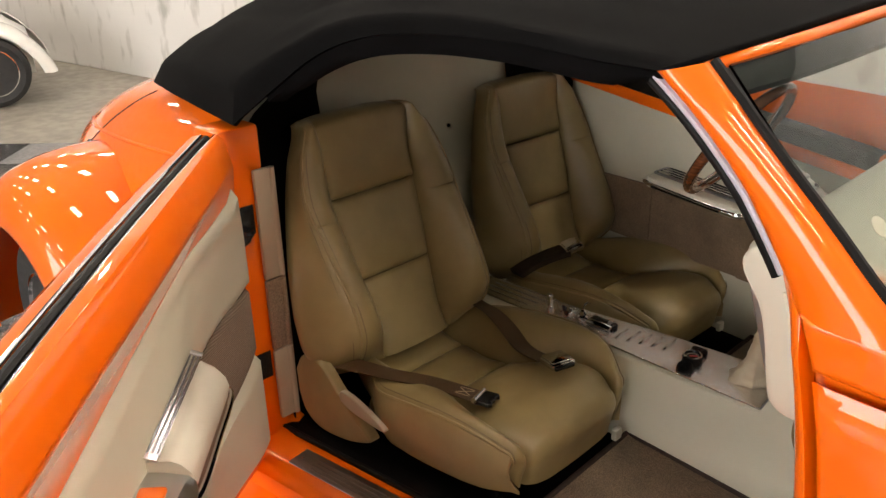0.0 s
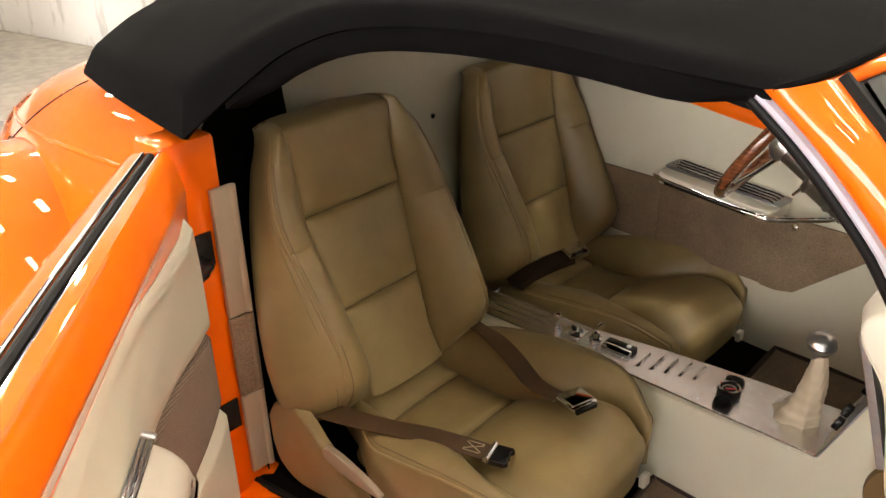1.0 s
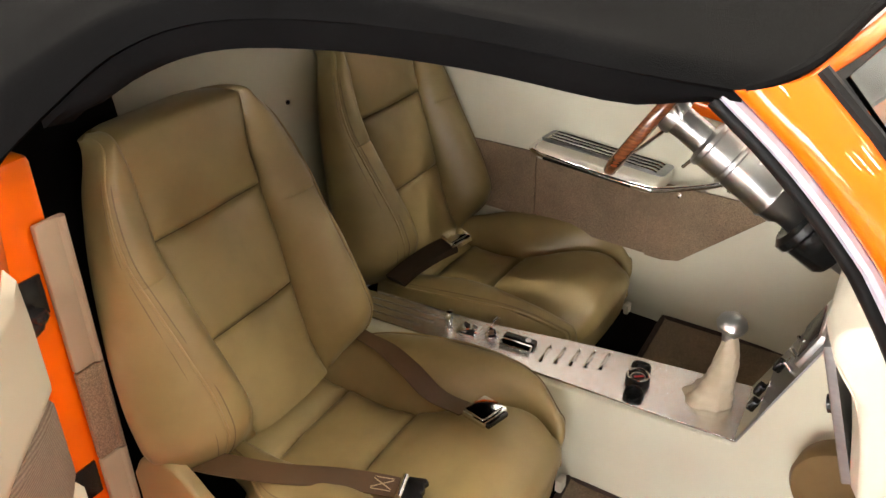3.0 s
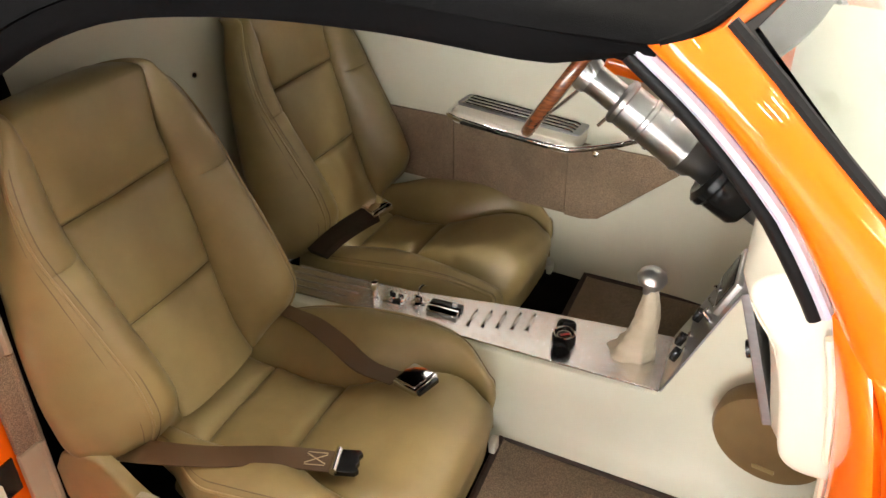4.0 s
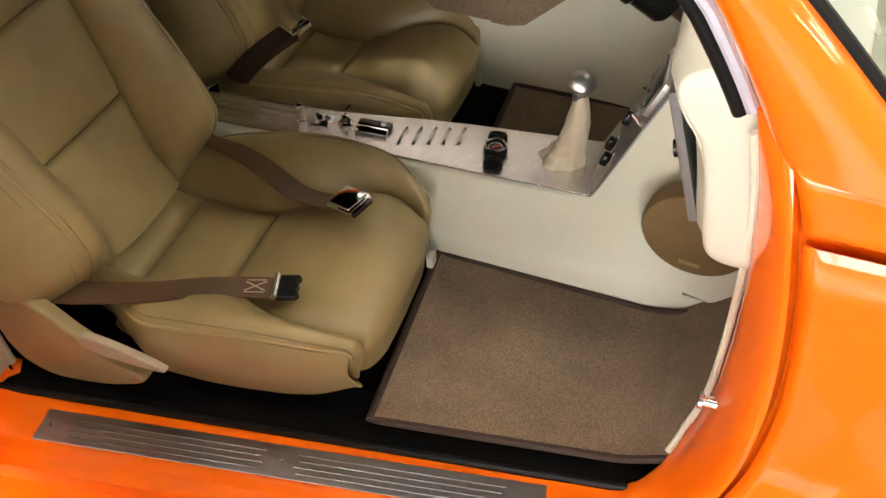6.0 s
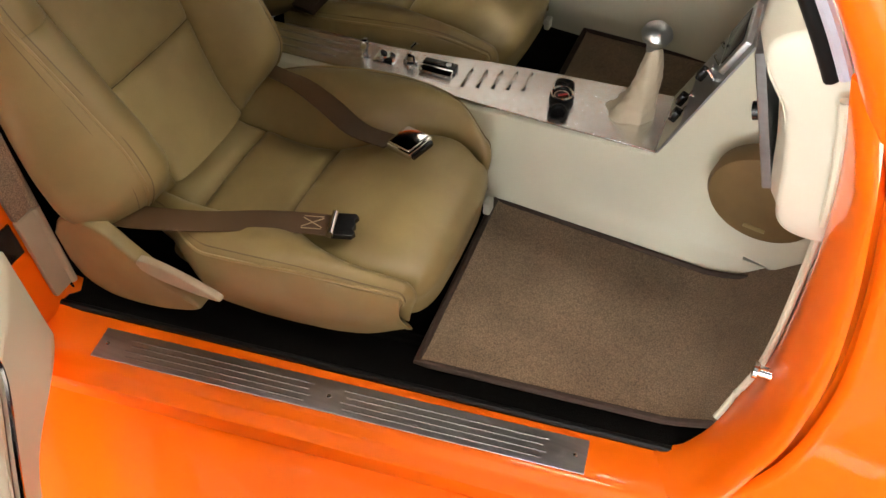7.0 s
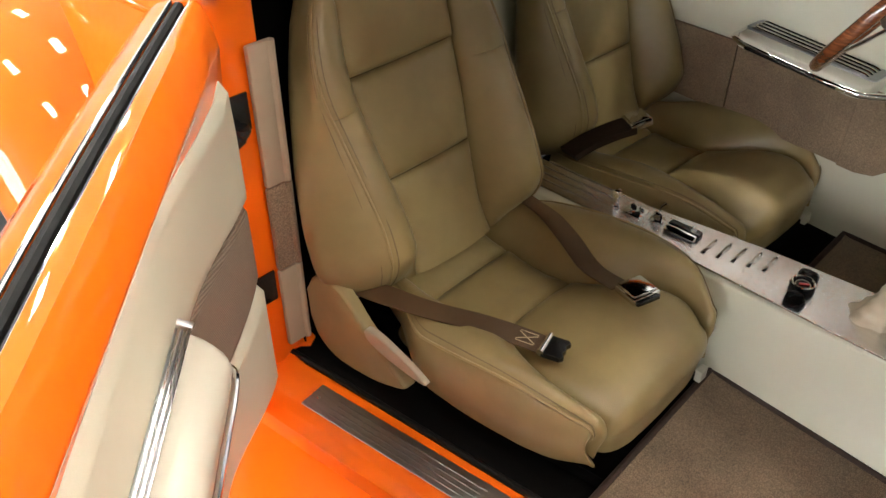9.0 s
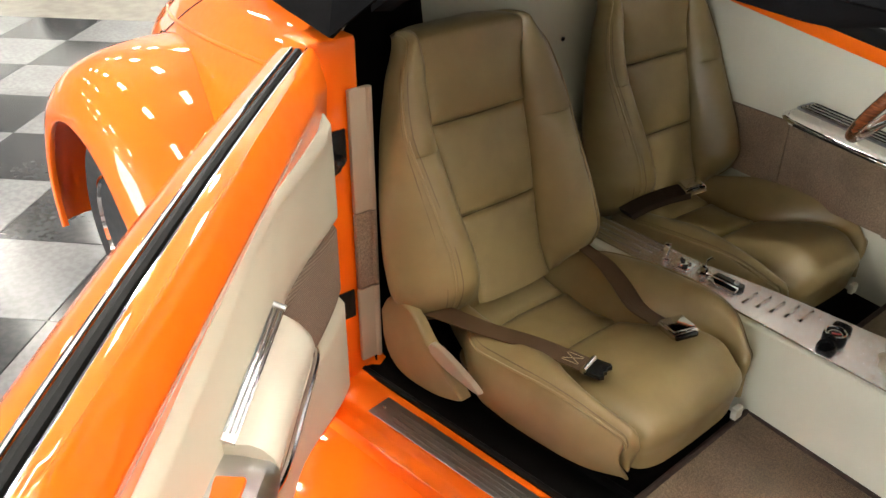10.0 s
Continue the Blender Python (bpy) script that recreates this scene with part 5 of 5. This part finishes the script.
    sp = part("switch_plate", plate(round_rect(0.050, 0.046, 0.004), 0.004, Matrix.Translation((0.280, -0.022, 0.532)), 0.001), CHROME, console, "chromed switch plate")
    for dx in (-0.011, 0.011):
        for dy in (-0.010, 0.010):
            part("toggle", block((0.015, 0.007, 0.008), pose(0.280 + dx, -0.022 + dy, 0.539, 0, 18 if dy > 0 else -18, 0), 0.002), CHROME if dx * dy > 0 else PLASTIC, sp)
    cup = part("key_switch", lathe([(0.017, 0), (0.017, 0.006), (0.012, 0.010), (0.010, 0.022), (0.006, 0.024), (0.001, 0.024)], 18, Matrix.Translation((0.336, -0.016, 0.532))), CHROME, console, "chromed key switch")
    part("key", tube([(0.336, -0.016, 0.554), (0.338, -0.012, 0.572), (0.343, -0.004, 0.578), (0.346, 0.004, 0.572)], [0.004, 0.005, 0.005, 0.003], 8, flat=0.5), CHROME, cup)
    tray = part("ashtray", block((0.078, 0.026, 0.012), pose(0.404, -0.010, 0.538, 0, 0, 0), 0.003), PLASTIC, console, "black and chrome lidded tray")
    part("tray_lid", block((0.076, 0.020, 0.010), pose(0.404, -0.034, 0.540, 12, 0, 0), 0.003), CHROME, tray)
    part("tray_button", lathe([(0.006, 0), (0.006, 0.003), (0.001, 0.004)], 14, Matrix.Translation((0.425, -0.010, 0.544))), SATIN, tray)
    # switches on the slope
    for u, v in ((0.055, 0.060), (0.062, 0.105), (0.125, 0.120)):
        s = part("rocker_switch", block((0.026, 0.020, 0.016), panel_m @ Matrix.Translation((u, v, 0.008)), 0.003), PLASTIC, console, "black rocker switch")
        part("switch_nut", lathe([(0.008, 0), (0.008, 0.003), (0.005, 0.004)], 12, panel_m @ Matrix.Translation((u + 0.022, v, 0.0))), CHROME, s)
    for k in range(3):
        part("toggle", tube([panel_m @ Vector((0.175 + 0.012 * k, 0.05 + 0.03 * k, 0.0)), panel_m @ Vector((0.185 + 0.012 * k, 0.05 + 0.03 * k, 0.022))], [0.005, 0.0035], 8), CHROME, console)
    radio = part("radio_frame", plate(round_rect(0.085, 0.135, 0.006), 0.012, panel_m @ Matrix.Translation((0.245, 0.095, 0.0)), 0.003), SATIN, console, "metal radio surround")
    part("radio_window", block((0.062, 0.108, 0.004), panel_m @ Matrix.Translation((0.245, 0.095, 0.0125)), 0.001), PLASTIC, radio, "black glossy radio window")


build_console_things()


# ---- steering ----
def build_steering():
    st = thing("steering_assembly", "wood-rimmed steering wheel on a brushed metal column", "steering wheel")
    a, b = Vector((0.645, 0.285, 1.0)), Vector((1.05, 0.285, 0.74))
    d = (b - a).normalized()
    m = frame_of(a, d.cross(Vector((0, 1, 0))), (0, 1, 0))
    q = d.to_track_quat("Z", "Y").to_matrix().to_4x4()
    q.translation = a
    col = part("column", lathe([(0.018, -0.05), (0.028, -0.04), (0.034, -0.02), (0.034, 0.050), (0.048, 0.053), (0.053, 0.058), (0.053, 0.068), (0.049, 0.071), (0.049, 0.118), (0.052, 0.121), (0.052, 0.130), (0.0475, 0.133), (0.0475, 0.225), (0.050, 0.228), (0.050, 0.236), (0.046, 0.240), (0.044, 0.262), (0.034, 0.275), (0.031, 0.47)], 44, q), COLUMN_METAL, st, "brushed metal steering column")
    for t in (-70, 110):
        c, s = math.cos(radians(t)), math.sin(radians(t))
        part("column_screw", tube([q @ Vector((0.045 * c, 0.045 * s, 0.165)), q @ Vector((0.066 * c, 0.066 * s, 0.165))], [0.005, 0.007], 10), CHROME, col)
    part("column_grip", lathe([(0.03, 0.315), (0.060, 0.302), (0.073, 0.312), (0.073, 0.328), (0.066, 0.335), (0.064, 0.40), (0.055, 0.412), (0.03, 0.412)], 24, q), PLASTIC, st, "glossy black column clamp")
    for t in range(0, 360, 60):
        c, s = 0.05 * math.cos(radians(t)), 0.05 * math.sin(radians(t))
        part("clamp_bolt", lathe([(0.006, 0), (0.006, -0.008), (0.004, -0.010), (0.001, -0.010)], 10, q @ Matrix.Translation((c, s, 0.322))), CHROME, st)
    wm = q @ Matrix.Translation((0, 0, -0.06))
    rim = [wm @ Vector((0.175 * math.cos(t), 0.175 * math.sin(t), 0)) for t in np.linspace(0, 2 * math.pi, 64, endpoint=False)]
    wheel = part("rim", tube(rim, 0.0145, 12, closed=True), WOOD, st, "varnished reddish wood rim")
    for t in (30, 150, 270):
        c, s = math.cos(radians(t)), math.sin(radians(t))
        part("spoke", tube([wm @ Vector((0.03 * c, 0.03 * s, 0.035)), wm @ Vector((0.10 * c, 0.10 * s, 0.02)), wm @ Vector((0.17 * c, 0.17 * s, 0.0))], 0.009, 8, flat=0.4), CHROME, st)
    part("hub", lathe([(0.04, 0.04), (0.042, 0.02), (0.03, 0.0), (0.001, -0.004)], 24, wm), SATIN, st)
    part("stalk", tube([q @ Vector((0.0, -0.04, 0.06)), q @ Vector((0.0, -0.08, 0.055))], 0.004, 8), CHROME, st)


build_steering()


# ---- seat belts ----
def ribbon(points, width, across, thick=0.0025):
    pts = spline(points, 24)
    ac = spline(across, 24)
    rows = []
    for p, a in zip(pts, ac):
        a = Vector(a).normalized() * width / 2
        p = Vector(p)
        rows.append([p - a, p - a * 0.33, p + a * 0.33, p + a])
    return sheet(rows, thick=thick)


def cross_stitch(m, parent):
    for a in (35, -35):
        part("stitch", block((0.045, 0.002, 0.001), m @ Matrix.Rotation(radians(a), 4, "Z"), 0.0), LINEN, parent, smooth=False)
    for y in (-0.017, 0.017):
        part("stitch", block((0.036, 0.0015, 0.001), m @ Matrix.Translation((0, y, 0))), LINEN, parent, smooth=False)


def build_belts():
    belt = thing("lap_belt", "brown lap belt with chromed lift buckle lying on the seat", "seat belt", "seat belts")
    part("strap", ribbon([(0.03, -0.165, 0.55), (0.10, -0.19, 0.560), (0.17, -0.208, 0.563), (0.25, -0.236, 0.552), (0.33, -0.268, 0.538), (0.42, -0.288, 0.548)], 0.048,
                         [(0.8, 0.5, 0.1), (0.8, 0.5, 0.1), (0.7, 0.6, 0.1), (0.6, 0.7, 0.1), (0.5, 0.8, 0), (0.45, 0.85, 0)]), WEBBING, belt)
    m = pose(0.458, -0.290, 0.560, 0, -5, -18)
    b = part("buckle", block((0.062, 0.068, 0.016), m, 0.004), CHROME, belt, "chromed lift buckle")
    part("buckle_face", plate(round_rect(0.056, 0.060, 0.006), 0.004, m @ Matrix.Translation((-0.002, 0, 0.008)), 0.0015), CHROME, b)
    part("buckle_mouth", block((0.010, 0.056, 0.012), m @ Matrix.Translation((0.032, 0, -0.002)), 0.002), PLASTIC, b)
    belt = thing("lap_belt", "brown lap belt with black tongue lying across the bolster", "seat belt", "seat belts")
    part("strap", ribbon([(0.01, -0.645, 0.53), (0.085, -0.655, 0.560), (0.20, -0.628, 0.568), (0.30, -0.588, 0.570), (0.37, -0.555, 0.560), (0.415, -0.540, 0.556)], 0.050,
                         [(-0.1, 0.8, 0.1), (-0.1, 0.8, 0.1), (-0.2, 0.9, 0), (-0.25, 0.9, 0), (-0.3, 0.9, 0), (-0.3, 0.9, 0)]), WEBBING, belt)
    m = pose(0.440, -0.532, 0.556, -6, 0, 18)
    t = part("tongue", plate([(-0.02, -0.03), (0.016, -0.03), (0.022, -0.022), (0.016, -0.012), (0.020, 0.0), (0.016, 0.012), (0.022, 0.022), (0.016, 0.03), (-0.02, 0.03)], 0.010, m @ Matrix.Translation((0, 0, -0.005)), 0.002), PLASTIC, belt, "dark metal buckle tongue")
    part("tongue_bar", tube([m @ Vector((-0.022, -0.03, 0.003)), m @ Vector((-0.022, 0.03, 0.003))], 0.007, 10), CHROME, t)
    cross_stitch(pose(0.385, -0.550, 0.5615, -8, 2, 18), t)
    belt = thing("lap_belt", "brown lap belt stub with chromed buckle on the far seat", "seat belt", "seat belts")
    part("strap", ribbon([(0.012, 0.070, 0.545), (0.036, 0.115, 0.570), (0.066, 0.168, 0.590), (0.094, 0.214, 0.602)], 0.064, [(1, -0.30, 0.1), (1, -0.30, 0.1), (1, -0.32, 0.05), (1, -0.32, 0.0)], 0.018), SLEEVE, belt)
    m = pose(0.104, 0.234, 0.606, 0, -14, 60)
    b = part("buckle", block((0.062, 0.062, 0.020), m, 0.004), CHROME, belt, "chromed lift buckle")
    part("buckle_face", plate(round_rect(0.05, 0.05, 0.005), 0.004, m @ Matrix.Translation((0, 0, 0.010)), 0.0015), CHROME, b)


build_belts()


# ---- the white car by the wall ----
def build_white_car():
    """An old white roadster seen tail on: body, rear fender, wire wheel, bumper."""
    old = thing("vintage_car", "white vintage roadster with a wire-spoked wheel parked by the wall", "car")
    rows = []
    for x in np.linspace(0.34, -3.0, 30):
        T = curve1([-3.0, -2.2, -1.4, -1.2, -0.6, 0.0, 0.35, 0.55, 0.62], [0.55, 0.82, 0.88, 0.98, 0.98, 0.82, 0.55, 0.50, 0.40], x)
        W = curve1([-3.0, -2.0, -1.0, 0.0, 0.4, 0.62], [0.30, 0.45, 0.60, 0.58, 0.48, 0.25], x)
        rows.append([(x, -W * math.copysign(abs(math.cos(a)) ** 0.5, math.cos(a)), 0.24 + (T - 0.24) * abs(math.sin(a)) ** 0.6) for a in np.linspace(0, math.pi, 25)])
    part("body", sheet(rows, thick=0.01), WHITE_PAINT, old, "white painted body")
    for s in (-1, 1):
        rows = []
        for t in np.linspace(-5, 190, 32):
            a = radians(t)
            R = 0.40 + (0.10 * ((40 - t) / 45) ** 1.5 if t < 40 else 0)
            rows.append([(R * k * math.cos(a), s * y, 0.30 + R * k * math.sin(a)) for k, y in spline([(1.04, 0.45), (1.04, 0.58), (1.0, 0.68), (0.92, 0.74), (0.82, 0.75), (0.80, 0.74)], 14)])
        part("rear_fender", sheet(rows, thick=0.006), WHITE_PAINT, old, "rounded white rear fender")
        m = Matrix.Translation((0, s * 0.66, 0.30)) @ Matrix.Rotation(radians(-90) * s, 4, "X")
        wheel = part("wheel", lathe([(0.20, -0.06), (0.25, -0.08), (0.29, -0.06), (0.30, 0.0), (0.29, 0.06), (0.25, 0.08), (0.20, 0.06)], 36, m), TYRE, old, "black tyre on a wire wheel")
        part("rim", lathe([(0.205, -0.06), (0.208, 0.06), (0.195, 0.062), (0.19, 0.0), (0.195, -0.06)], 36, m), CHROME, wheel)
        part("hub", lathe([(0.05, -0.02), (0.05, 0.06), (0.03, 0.08), (0.001, 0.085)], 20, m), CHROME, wheel)
        bm = bmesh.new()
        for k in range(30):
            a0, a1 = radians(12 * k), radians(12 * k + (22 if k % 2 else -22))
            tube([m @ Vector((0.045 * math.cos(a0), 0.045 * math.sin(a0), 0.05 if k % 2 else 0.01)), m @ Vector((0.195 * math.cos(a1), 0.195 * math.sin(a1), 0.02))], 0.0045, 5, bm=bm)
        part("wire_spokes", bm, SATIN, wheel, "fine wire spokes")
    old.matrix_world = pose(-6.90, 0.74, 0, 0, 0, 73)


build_white_car()
